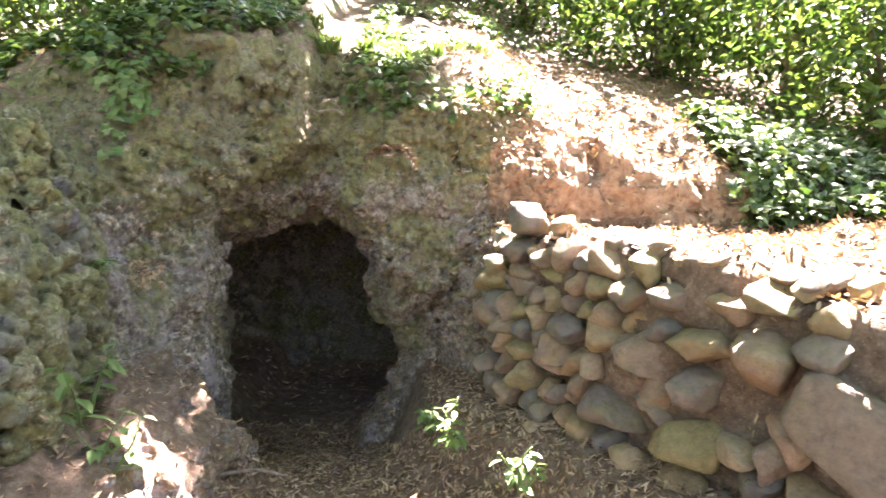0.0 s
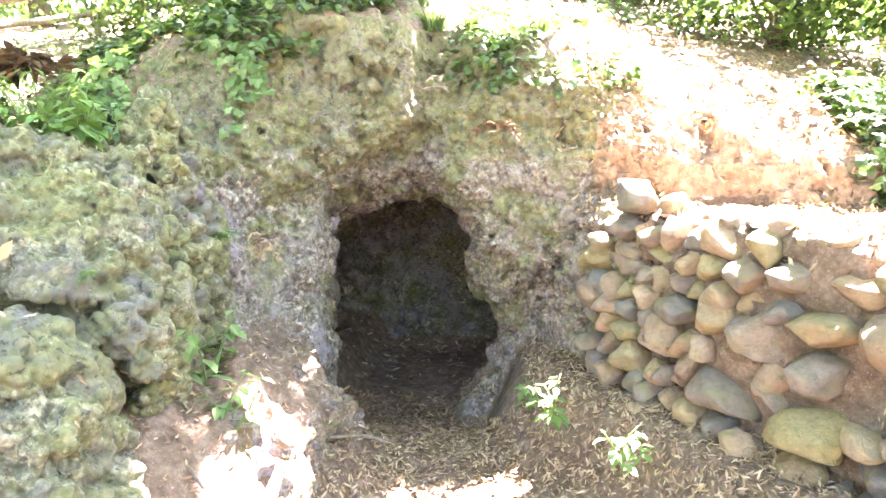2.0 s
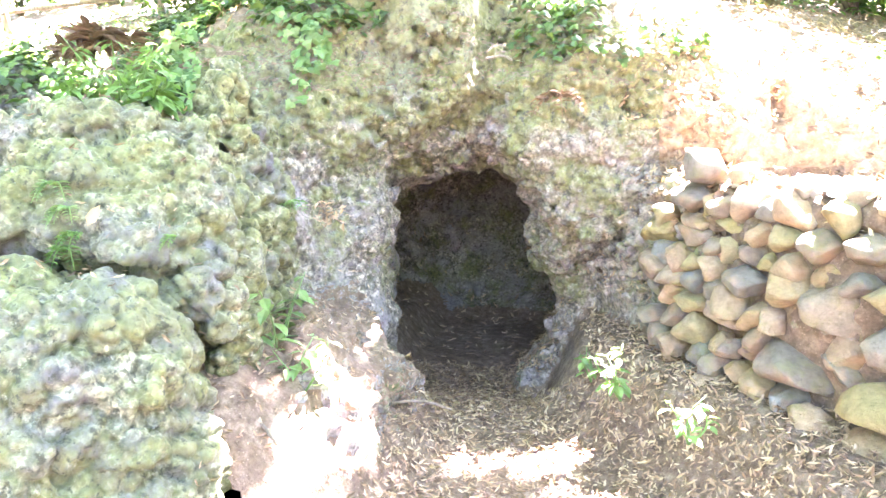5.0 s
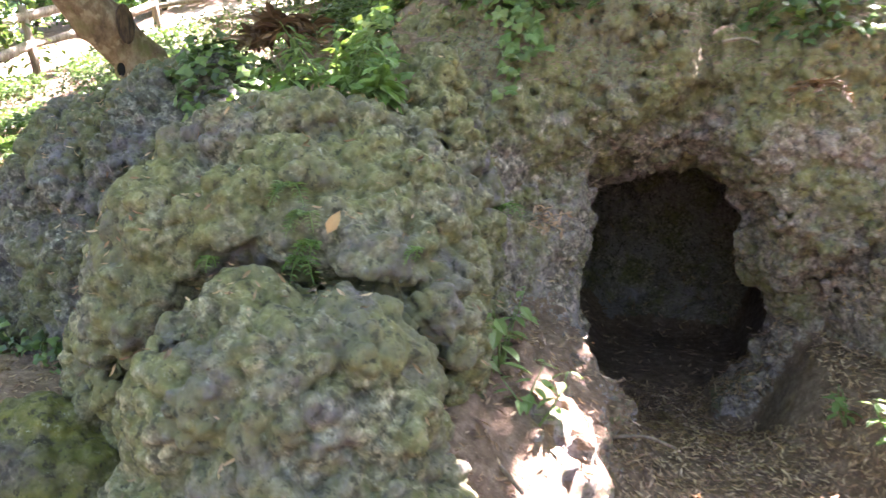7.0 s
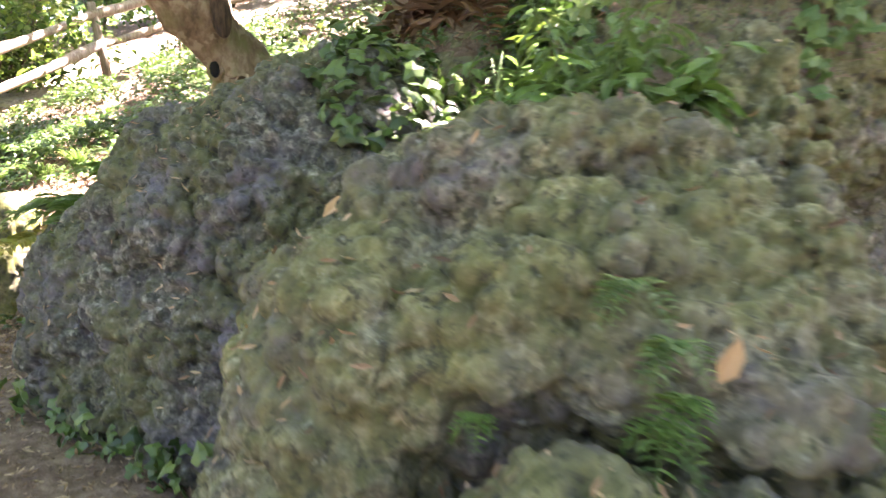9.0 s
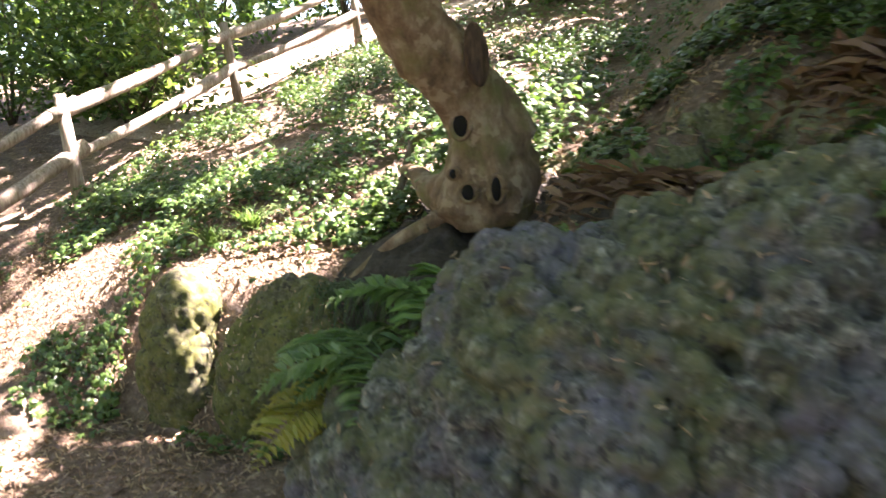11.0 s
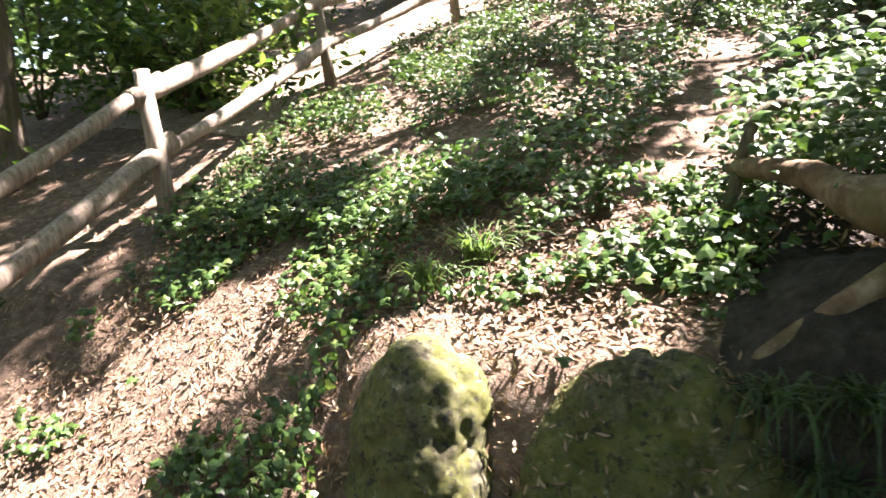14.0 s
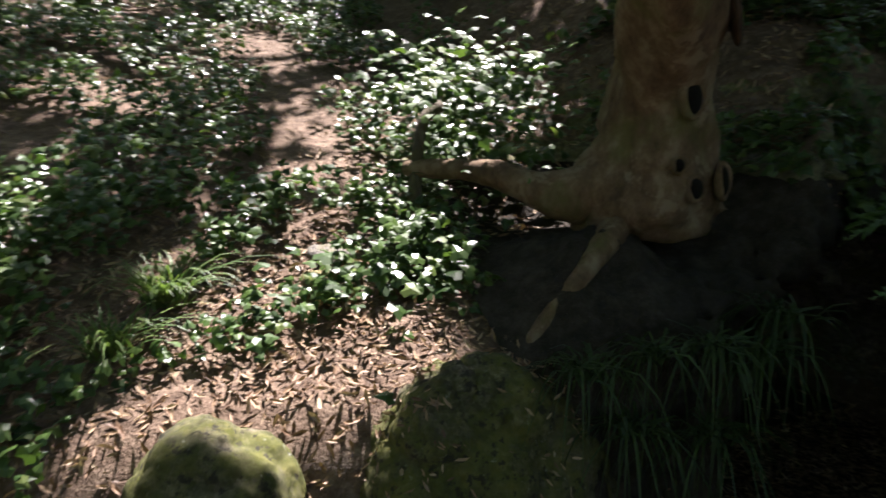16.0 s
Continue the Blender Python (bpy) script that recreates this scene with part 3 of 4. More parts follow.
hole = (fc[:, 0] > CLIFF_LOW[0] + 0.2) & (fc[:, 0] < CLIFF_HIGH[0] - 0.2) & (fc[:, 1] > CLIFF_LOW[1] + 0.2) & (fc[:, 1] < CLIFF_HIGH[1] - 0.2)
ground = mesh_object("ground", P, F[~hole], [SOIL, PATHSOIL])
tagged(ground, "brown woodland soil strewn with dry leaves", "ground", kind="structure")
fc = fc[~hole]


def fence_x(y):
    """Line of the fence in plan."""
    return -8.55 - 0.24 * (y - 2.9) + 0.138 * np.maximum(y - 7.5, 0) ** 2


beyond = fence_x(fc[:, 1]) - fc[:, 0]
ground.data.polygons.foreach_set("material_index", ((beyond > 0.25) & (beyond < 2.6) & (fc[:, 1] > 6.8)).astype(np.int32))


# ---- boulders ----
def boulder(name, shape, low, high, h, mat, label, coarse=0.05, fine=0.034):
    def relief(p):
        warp = p + 0.02 * np.stack([smooth_noise(p, 6, 41), smooth_noise(p, 6, 42), smooth_noise(p, 6, 43)], 1)
        mask = 0.75 + 0.4 * smooth_noise(p, 2.6, 39)
        return -0.7 * coarse * smooth_noise(p, 3.2, 31) - 1.1 * coarse * (lumps(warp, 4.3, 33) - 0.6) - 1.0 * fine * mask * (lumps(warp, 7.5, 35) - 0.6)
    bv, bf = refine(*skin(shape, relief, low, high, h))
    ob = mesh_object(name, pebbled(bv, bf, ((10.5, 1.35 * fine), (21, 0.75 * fine), (45, 0.25 * fine))), bf, mat)
    return tagged(ob, label, "boulder")


def upper_rock(p):
    d = ellipsoid(p, (-2.22, 2.78, 0.55), (0.72, 0.58, 0.90), -10)
    d = smin(d, ellipsoid(p, (-2.55, 2.62, 0.45), (0.52, 0.56, 0.86)), 0.15)
    d = smin(d, ellipsoid(p, (-1.88, 2.80, 0.6), (0.32, 0.38, 0.75)), 0.12)
    d = smin(d, ellipsoid(p, (-1.84, 3.27, 0.85), (0.22, 0.3, 0.66)), 0.06)
    return smax(d, 0.07 - lower_rock(p), 0.05)


def lower_rock(p):
    d = smin(ellipsoid(p, (-1.86, 2.16, 0.15), (0.46, 0.42, 0.75), 20), ellipsoid(p, (-2.05, 2.08, 0.2), (0.42, 0.36, 0.7)), 0.12)
    return smax(d, p[:, 2] - 0.98 + 0.22 * (p[:, 0] + 2.2), 0.12)


def far_rock(p):
    d = ellipsoid(p, (-3.78, 3.42, 0.6), (0.88, 0.62, 0.95), -12)
    d = smin(d, ellipsoid(p, (-3.32, 3.52, 0.98), (0.48, 0.5, 0.74)), 0.15)
    return smin(d, ellipsoid(p, (-4.32, 3.27, 0.5), (0.48, 0.42, 0.58)), 0.12)


rock_upper = boulder("boulder", upper_rock, (-3.3, 1.85, -0.35), (-1.3, 3.8, 1.85), 0.02, BOULDER, "large mossy conglomerate boulder in front of the cliff")
rock_lower = boulder("boulder", lower_rock, (-2.75, 1.5, -0.5), (-1.15, 2.85, 1.2), 0.02, BOULDER, "low lichen-spotted conglomerate boulder beside the trodden soil")
rock_far = boulder("boulder", far_rock, (-5.0, 2.6, -0.2), (-2.5, 4.3, 1.95), 0.022, PALE_BOULDER, "broad grey conglomerate boulder with ivy at its foot")


def bank_rock_a(p):
    return ellipsoid(p, (-6.62, 4.30, 0.42), (0.31, 0.32, 0.55))


def bank_rock_b(p):
    return smin(ellipsoid(p, (-5.8, 4.46, 0.48), (0.44, 0.34, 0.5)), ellipsoid(p, (-6.04, 4.28, 0.4), (0.26, 0.25, 0.38)), 0.1)


moss_a = boulder("boulder", bank_rock_a, (-7.2, 3.8, -0.1), (-6.1, 4.8, 1.2), 0.025, MOSSY, "small boulder capped with bright green moss", 0.03, 0.011)
moss_b = boulder("boulder", bank_rock_b, (-6.6, 3.8, -0.1), (-5.2, 5.0, 1.2), 0.025, MOSSY, "mossy lumpy boulder set in the bank", 0.045, 0.016)
moss_c = boulder("boulder", lambda p: ellipsoid(p, (-2.9, 2.02, 0.05), (0.42, 0.34, 0.4)), (-3.5, 1.5, -0.2), (-2.3, 2.5, 0.7), 0.025, MOSSY, "low moss-green rock at the big boulder's foot", 0.03, 0.02)

# ---- fence ----
fence = tagged(new("fence"), "rustic split-rail fence of weathered grey posts and rails", "fence")
posts_y = [0.4, 2.85, 5.3, 7.85, 9.95, 12.0, 14.0]
feet = [Vector((float(fence_x(y)), y, float(land(np.array([fence_x(y)]), np.array([y]))[0]))) for y in posts_y]
rng = np.random.default_rng(5)
for foot in feet:
    lean = Vector((-0.12 + rng.normal(0, 0.02), -0.03 + rng.normal(0, 0.03), 0))
    tube_object("post", [foot + Vector((0, 0, -0.2)), foot + lean * 0.5 + Vector((0, 0, 0.45)), foot + lean + Vector((0, 0, 0.96))], [0.062, 0.058, 0.052], RAIL, fence, 12, 0.1, 3)
for a, b in zip(feet, feet[1:]):
    for level in (0.42, 0.82):
        sag = Vector((0, 0, -0.02))
        o = Vector((-0.11 * level - 0.02, 0, level))
        pts = curve_points([a + o - (b - a) * 0.06, a + o + (b - a) * 0.35 + sag, a + o + (b - a) * 0.7 + sag * 0.5, b + o + (b - a) * 0.06 + Vector((0, 0, 0.03))], 14)
        tube_object("rail", pts, 0.056 + 0.010 * np.sin(np.linspace(0, 5, 14) + level * 9), RAIL, fence, 12, 0.14, int(level * 100))


# ---- dry stone wall ----
stone_wall = tagged(new("dry_stone_wall"), "dry stone wall of rounded brown and grey field stones", "wall")
stone_wall.location = (0.6, 3.0, 0.0)


def stone_mesh(seed):
    r = np.random.default_rng(seed)
    bm = bmesh.new()
    bmesh.ops.create_icosphere(bm, subdivisions=3, radius=1)
    co = np.array([q.co for q in bm.verts])
    co = co / (np.abs(co) ** 5).sum(1)[:, None] ** (1 / 5)
    for _ in range(15):
        nrm = r.normal(0, 1, 3) * np.array((1, 0.7, 1))
        nrm /= np.linalg.norm(nrm)
        over = np.maximum(co @ nrm - r.uniform(0.6, 1.0), 0)
        co = co - 0.97 * over[:, None] * nrm
    co = co * (1 + 0.08 * smooth_noise(co + seed, 1.7, seed) + 0.05 * smooth_noise(co + seed, 4.5, seed))[:, None]
    co /= np.abs(co).max(0)
    for q, p in zip(bm.verts, co):
        q.co = p
    me = bpy.data.meshes.new("stone")
    bm.to_mesh(me)
    bm.free()
    me.polygons.foreach_set("use_smooth", np.full(len(me.polygons), True))
    me.materials.append(STONE)
    return me


STONES = [stone_mesh(s) for s in range(16)]
WALL_A, WALL_B = Vector((0.12, 3.85, 0)), Vector((1.2, 2.10, 0))
WALL_DIR = (WALL_B - WALL_A).normalized()
WALL_IN = Vector((-WALL_DIR.y, WALL_DIR.x, 0))
WALL_TURN = math.degrees(math.atan2(WALL_DIR.y, WALL_DIR.x))
stone_rng = np.random.default_rng(11)


def wall_top(u):
    return 1.13 - 0.09 * u - 0.75 * max(0.0, u - 1.75)


def stone(u, z, w, h, roll=0.0, out=0.0, deep=0.11, pick=None):
    p = WALL_A + WALL_DIR * u + WALL_IN * (0.04 + 0.13 * z - out + deep * 0.35)
    ob = new("stone", STONES[int(stone_rng.integers(16)) if pick is None else pick])
    ob.parent = stone_wall
    turn = Euler((radians(stone_rng.normal(6, 6)), radians(-roll), radians(WALL_TURN + stone_rng.normal(0, 7))))
    ob.matrix_basis = Matrix.LocRotScale(p + Vector((0, 0, z)) - stone_wall.location, turn, (w / 2, deep, h / 2))
    return ob


BIG = [(1.92, 0.52, 0.60, 0.30, -28, 3), (1.52, 0.70, 0.27, 0.25, 0, 5), (1.27, 0.72, 0.25, 0.13, 2, 8), (1.25, 0.56, 0.25, 0.19, 2, 6),
       (0.98, 0.62, 0.24, 0.24, 8, 9), (1.27, 0.33, 0.33, 0.20, -10, 2), (0.84, 0.36, 0.36, 0.16, -22, 4), (0.16, 1.14, 0.24, 0.20, 0, 1)]
for u, z, w, h, roll, k in BIG:
    stone(u, z, w, h, roll, 0.03, 0.13, k)
z = -0.02
while z < 1.16:
    tall = stone_rng.uniform(0.10, 0.165)
    u = -0.12 + stone_rng.uniform(-0.08, 0.05)
    while u < 2.75:
        w = stone_rng.uniform(0.11, 0.25) if stone_rng.random() > 0.2 else stone_rng.uniform(0.07, 0.11)
        h = tall * stone_rng.uniform(0.82, 1.25) if w > 0.11 else tall * 0.75
        mid, zz = u + w / 2, z + 0.035 * math.sin(2.6 * u + z * 4) - 0.03 * u + stone_rng.normal(0, 0.012)
        taken = any(abs(mid - b[0]) < (b[2] + w) * 0.36 and abs(zz - b[1]) < (b[3] + h) * 0.36 for b in BIG)
        if not taken and zz + h * 0.3 < wall_top(mid):
            stone(mid, zz, w * 1.09, h * 1.15, stone_rng.normal(-5, 9), stone_rng.uniform(-0.03, 0.05), stone_rng.uniform(0.085, 0.13))
        u += w * 0.99
    z += tall * 0.93
for k in range(26):
    u = stone_rng.uniform(-0.1, 2.0)
    stone(u, wall_top(u) + 0.01, stone_rng.uniform(0.08, 0.2), stone_rng.uniform(0.07, 0.13), stone_rng.normal(0, 10), -stone_rng.uniform(0.0, 0.22), 0.09)

# ---- ground cover ----
rng = np.random.default_rng(77)
UP = np.array((0.0, 0.0, 1.0))


def stuff(name, pieces, mat, label, category):
    ob = mesh_object(name, *joined(pieces), mat, smooth=False)
    return tagged(ob, label, category, kind="stuff")


def on_land(n, x0, x1, y0, y1, lift=0.0):
    p = np.stack([rng.uniform(x0, x1, n), rng.uniform(y0, y1, n), np.zeros(n)], 1)
    p[:, 2] = land(p[:, 0], p[:, 1]) + lift
    e = 0.05
    nx = (land(p[:, 0] + e, p[:, 1]) - land(p[:, 0] - e, p[:, 1])) / (2 * e)
    ny = (land(p[:, 0], p[:, 1] + e) - land(p[:, 0], p[:, 1] - e)) / (2 * e)
    nrm = np.stack([-nx, -ny, np.ones(n)], 1)
    return p, nrm / np.linalg.norm(nrm, axis=1)[:, None]


def outside_cliff(p):
    return (p[:, 0] < CLIFF_LOW[0] + 0.1) | (p[:, 0] > CLIFF_HIGH[0] - 0.1) | (p[:, 1] < CLIFF_LOW[1] + 0.1) | (p[:, 1] > CLIFF_HIGH[1] - 0.1)


def patchy(p, scale, cut, seed):
    q = p * np.array((1, 1, 0))
    return smooth_noise(q, scale, seed) + 0.5 * smooth_noise(q, scale * 2.7, seed + 1) > cut


litter = []
for n, box in ((13000, (-9.5, -0.5, 0.6, 5.2)), (15000, (-8.8, -5.0, 2.4, 5.6)), (9000, (-13.5, -5.5, 4.8, 11.0)), (3500, (2.0, 5.5, 1.5, 8.0))):
    p, nrm = on_land(n, *box, 0.012)
    ok = outside_cliff(p)
    litter.append(stamp("curled", p[ok], nrm[ok], rng.uniform(0.024, 0.06, ok.sum()), rng, None, 0.35))
p, nrm = on_mesh(cliff, 30000, rng, lambda c, q: ((q[:, 2] > 0.6) & (c[:, 2] < 0.6) & (c[:, 1] < 5.2)) * np.where((c[:, 2] > 0.02) & (c[:, 0] < -1.05), 0.2, 1.0))
litter.append(stamp("curled", p + UP * 0.01, nrm, rng.uniform(0.022, 0.052, len(p)), rng, None, 0.35))
p, nrm = on_mesh(cliff, 12000, rng, lambda c, q: (q[:, 2] > 0.5) & (c[:, 2] > 0.8) & ((c[:, 0] > 0) | ((c[:, 0] < -2.3) & ((c[:, 0] > -4.2) | (c[:, 1] > 5.2)))))
litter.append(stamp("curled", p + UP * 0.012, nrm, rng.uniform(0.032, 0.075, len(p)), rng, None, 0.35))
p, nrm = on_mesh(cliff, 9000, rng, lambda c, q: (q[:, 2] > 0.4) & (c[:, 2] > 0.8) & (c[:, 0] > 0.0) & (c[:, 1] < 6.0))
litter.append(stamp("curled", p + UP * 0.012, nrm, rng.uniform(0.03, 0.07, len(p)), rng, None, 0.35))
p, nrm = on_mesh(cliff, 700, rng, lambda c, q: (q[:, 2] > 0.6) & (c[:, 2] < 0.6) & (c[:, 1] > 4.6))
litter.append(stamp("curled", p + UP * 0.012, nrm, rng.uniform(0.045, 0.09, len(p)), rng, None, 0.35))
for rock, n in ((rock_upper, 420), (rock_lower, 200), (rock_far, 420), (moss_b, 260)):
    p, nrm = on_mesh(rock, n, rng, lambda c, q: np.clip(q[:, 2] - 0.35, 0, 1) * (0.1 + patchy(c, 5.0, 0.25, 55)))
    litter.append(stamp("curled", p + nrm * 0.012, nrm, rng.uniform(0.018, 0.05, n), rng, None, 0.3))
stuff("leaf_litter", litter, LITTER, "dry pale-brown fallen leaves scattered over soil", "leaf litter")


BUSH = (-5.25, 6.0, 1.85)
ivy = []
for n, box, cut in ((24000, (-9.4, -4.6, 5.0, 9.5), -0.08), (8500, (-9.3, -5.6, 3.9, 5.6), -0.15), (16000, (-9.5, 3.0, 7.2, 12.5), -0.3), (2500, (-9.0, -6.8, 3.2, 4.4), 0.1), (3000, (2.9, 6.0, 3.5, 8.0), 0.1)):
    p, nrm = on_land(n, *box)
    ok = outside_cliff(p) & patchy(p, 2.3, cut, 51) & (p[:, 0] > fence_x(p[:, 1]) + 0.1)
    ok &= (np.hypot(p[:, 0] + 6.62, p[:, 1] - 4.25) > 0.42) & (np.hypot((p[:, 0] + 5.95) * 0.8, p[:, 1] - 4.4) > 0.45)
    p, nrm = p[ok], nrm[ok]
    p = p + nrm * rng.uniform(0.03, 0.17, len(p))[:, None] * (0.6 + 0.6 * (p[:, 1] > 5))[:, None]
    ivy.append(stamp("ivy", p, nrm, rng.uniform(0.03, 0.062, len(p)), rng, None, 0.42))
n = 420
p = np.array((-5.42, 5.45, 1.62)) + rng.normal(0, 1, (n, 3)) * np.array((0.22, 0.2, 0.13))
ivy.append(stamp("ivy", p, np.tile((0.0, -0.4, 1.0), (n, 1)), rng.uniform(0.045, 0.075, n), rng, None, 0.4))
n = 700
p = np.array(BUSH) + rng.normal(0, 1, (n, 3)) * np.array((0.26, 0.26, 0.13))
ivy.append(stamp("ivy", p, np.tile((0.0, -0.4, 1.0), (n, 1)), rng.uniform(0.05, 0.08, n), rng, None, 0.4))
n = 300
p = np.array((-5.9, 4.95, 1.12)) + rng.normal(0, 1, (n, 3)) * np.array((0.2, 0.14, 0.1))
ivy.append(stamp("ivy", p, np.tile((0.0, -0.5, 1.0), (n, 1)), rng.uniform(0.045, 0.08, n), rng, None, 0.4))
stuff("ivy", ivy, IVY, "dark green ivy covering the wooded slope", "ivy")

ivy = []
p, nrm = on_mesh(cliff, 9000, rng, lambda c, q: (q[:, 2] > 0.25) & (c[:, 2] > 1.85 - 0.4 * (c[:, 0] < -2.3)) & (c[:, 0] < -0.95) & (c[:, 1] < 6.5) & (c[:, 0] > -5.6) * patchy(c, 1.3, -0.2, 61))
ivy.append(stamp("ivy", p + nrm * rng.uniform(0.01, 0.12, len(p))[:, None], nrm + UP * 0.5, rng.uniform(0.035, 0.075, len(p)), rng, None, 0.45))
p, nrm = on_mesh(cliff, 1700, rng, lambda c, q: (q[:, 2] > 0.2) & (c[:, 2] > 1.7) & (c[:, 0] > -0.6) & (c[:, 0] < 0.5) * patchy(c, 1.5, 0.05, 63))
ivy.append(stamp("ivy", p + nrm * rng.uniform(0.01, 0.1, len(p))[:, None], nrm + UP * 0.5, rng.uniform(0.035, 0.075, len(p)), rng, None, 0.45))
p, nrm = on_mesh(cliff, 5000, rng, lambda c, q: (c[:, 2] > 1.0) & (c[:, 0] > 1.75) & (c[:, 1] > 4.2) & (c[:, 1] < 5.6))
ivy.append(stamp("ivy", p + nrm * rng.uniform(0.02, 0.22, len(p))[:, None], nrm + UP * 0.4, rng.uniform(0.05, 0.085, len(p)), rng, None, 0.45))
p, nrm = on_mesh(cliff, 3200, rng, lambda c, q: (c[:, 2] > 0.9) & (c[:, 0] > -3.9) & (c[:, 0] < -2.4) & (c[:, 1] < 4.9))
ivy.append(stamp("ivy", p + nrm * rng.uniform(0.02, 0.12, len(p))[:, None], nrm + UP * 0.5, rng.uniform(0.045, 0.085, len(p)), rng, None, 0.45))
p, nrm = on_mesh(rock_far, 1500, rng, lambda c, q: ((c[:, 0] > -3.3) & (c[:, 2] > 1.1) & (c[:, 1] > 3.2)) * 1.0 + 0.5 * (c[:, 2] < 0.38) * (c[:, 1] < 3.6))
ivy.append(stamp("ivy", p + nrm * rng.uniform(0.02, 0.1, len(p))[:, None], nrm + UP * 0.5, rng.uniform(0.045, 0.085, len(p)), rng, None, 0.45))
stuff("ivy", ivy, IVY, "glossy ivy trailing over the cliff top and ledges", "ivy")

# trailing strand of ivy down the cliff, and shoots by the cave
ivy = []
for x0, top, low in ((-1.72, 1.98, 1.5), (-1.60, 1.95, 1.68), (-2.3, 1.9, 1.45), (-2.42, 1.85, 1.3)):
    z = rng.uniform(low, top, 45)
    x = x0 + 0.05 * np.sin(z * 9) + rng.normal(0, 0.03, 45)
    p = np.stack([x, face_line(x, z) - rng.uniform(0.04, 0.13, 45), z], 1)
    ivy.append(stamp("ivy", p, np.tile((0, -1.0, 0.5), (45, 1)), rng.uniform(0.04, 0.08, 45), rng, None, 0.4))
stuff("ivy", ivy, FRESH, "fresh ivy strands hanging down the rock face", "ivy")


# ---- small plants ----
def twig_tuft(base, count, length, label):
    ob = tagged(new("dry_tuft"), label, "dry plant")
    ob.location = base
    for k in range(count):
        tip = np.array((rng.uniform(-0.2, 1.0), rng.uniform(-1.0, 0.2), rng.uniform(-0.5, 0.7))) * length * rng.uniform(0.5, 1.0)
        tube_object("twig", curve_points([(0, 0, 0), tip * 0.5 + rng.normal(0, 0.01, 3), tip], 6), np.linspace(0.0035, 0.0012, 6), TWIG, ob, 5)
        for _ in range(3):
            lv, lf = stamp("lance", tip[None] * rng.uniform(0.6, 1.0), np.array(((0.2, -0.6, 0.8),)), rng.uniform(0.025, 0.05, 1), rng, None, 0.5)
            mesh_object("withered_leaf", lv, lf, LITTER, ob, False)
    return ob


twig_tuft((-1.46, 3.4, 0.94), 22, 0.16, "pale dry twig tuft rooted in the rock face")
def leafy_plant(base, height, stems, leaves, size, kind, mat, label, lean=0.6, category="plant", droop=0.3):
    ob = tagged(new("leafy_plant"), label, category)
    ob.location = base
    for s in range(stems):
        a = rng.uniform(0, 2 * math.pi)
        tip = np.array((math.cos(a) * lean, math.sin(a) * lean, 1.0)) * height * rng.uniform(0.7, 1.05)
        pts = curve_points([(0, 0, -0.03), tip * 0.5 + rng.normal(0, 0.02, 3), tip], 8)
        tube_object("stem", pts, np.linspace(0.006, 0.002, 8), mat, ob, 5)
        t = rng.uniform(0.2, 1.0, leaves)
        at = np.stack([np.interp(t * 7, np.arange(8), pts[:, k]) for k in range(3)], 1)
        ang = np.arange(leaves) * 2.4 + a
        way = np.stack([np.cos(ang), np.sin(ang), np.full(leaves, 0.25)], 1)
        lv, lf = stamp(kind, at + way * 0.01, np.stack([np.cos(ang) * droop, np.sin(ang) * droop, np.ones(leaves)], 1), size * (1.15 - 0.5 * t) * rng.uniform(0.8, 1.2, leaves), rng, way, 0.15)
        k = len(lv) // leaves
        for i in range(leaves):
            mesh_object("leaf", lv[i * k:i * k + k], lf[i * (len(lf) // leaves):(i + 1) * (len(lf) // leaves)] - i * k, mat, ob, False)
    return ob


leafy_plant((-1.52, 2.94, 0.36), 0.36, 8, 9, 0.115, "oval", FRESH, "fresh green sapling with pale oval leaves beside the cave")
leafy_plant((-1.35, 2.75, 0.26), 0.22, 3, 9, 0.09, "oval", FRESH, "small bright seedling growing from bare soil")
leafy_plant((-2.22, 2.98, 1.42), 0.34, 8, 16, 0.11, "lance", FRESH, "tall pale-leaved herb rooted on top of the boulder")
leafy_plant((-2.6, 3.2, 1.30), 0.36, 7, 16, 0.11, "lance", FRESH, "sunlit herb with narrow leaves on the boulder")
leafy_plant((-2.02, 2.9, 1.40), 0.2, 6, 10, 0.12, "oval", FERN, "low broad-leaved herb on the mossy boulder")
leafy_plant((-2.32, 2.82, 1.42), 0.16, 5, 9, 0.11, "oval", FERN, "low broad-leaved herb among the moss")
leafy_plant((-0.02, 3.35, 0.12), 0.2, 4, 8, 0.08, "oval", FRESH, "green seedling at the foot of the stone wall")
leafy_plant((0.22, 2.95, 0.12), 0.16, 4, 8, 0.07, "oval", FRESH, "seedling sprouting between wall stones and litter")
leafy_plant((-0.15, 3.75, 0.05), 0.14, 3, 7, 0.07, "oval", FRESH, "seedling beneath the rock face")


def on_front(ob, x, z, out=0.0):
    """The spot of a rock's front at this x and height."""
    v = np.empty(len(ob.data.vertices) * 3)
    ob.data.vertices.foreach_get("co", v)
    v = v.reshape(-1, 3)
    near = v[np.hypot(v[:, 0] - x, v[:, 2] - z) < 0.04]
    return (x, float(near[:, 1].min()) - out, z)


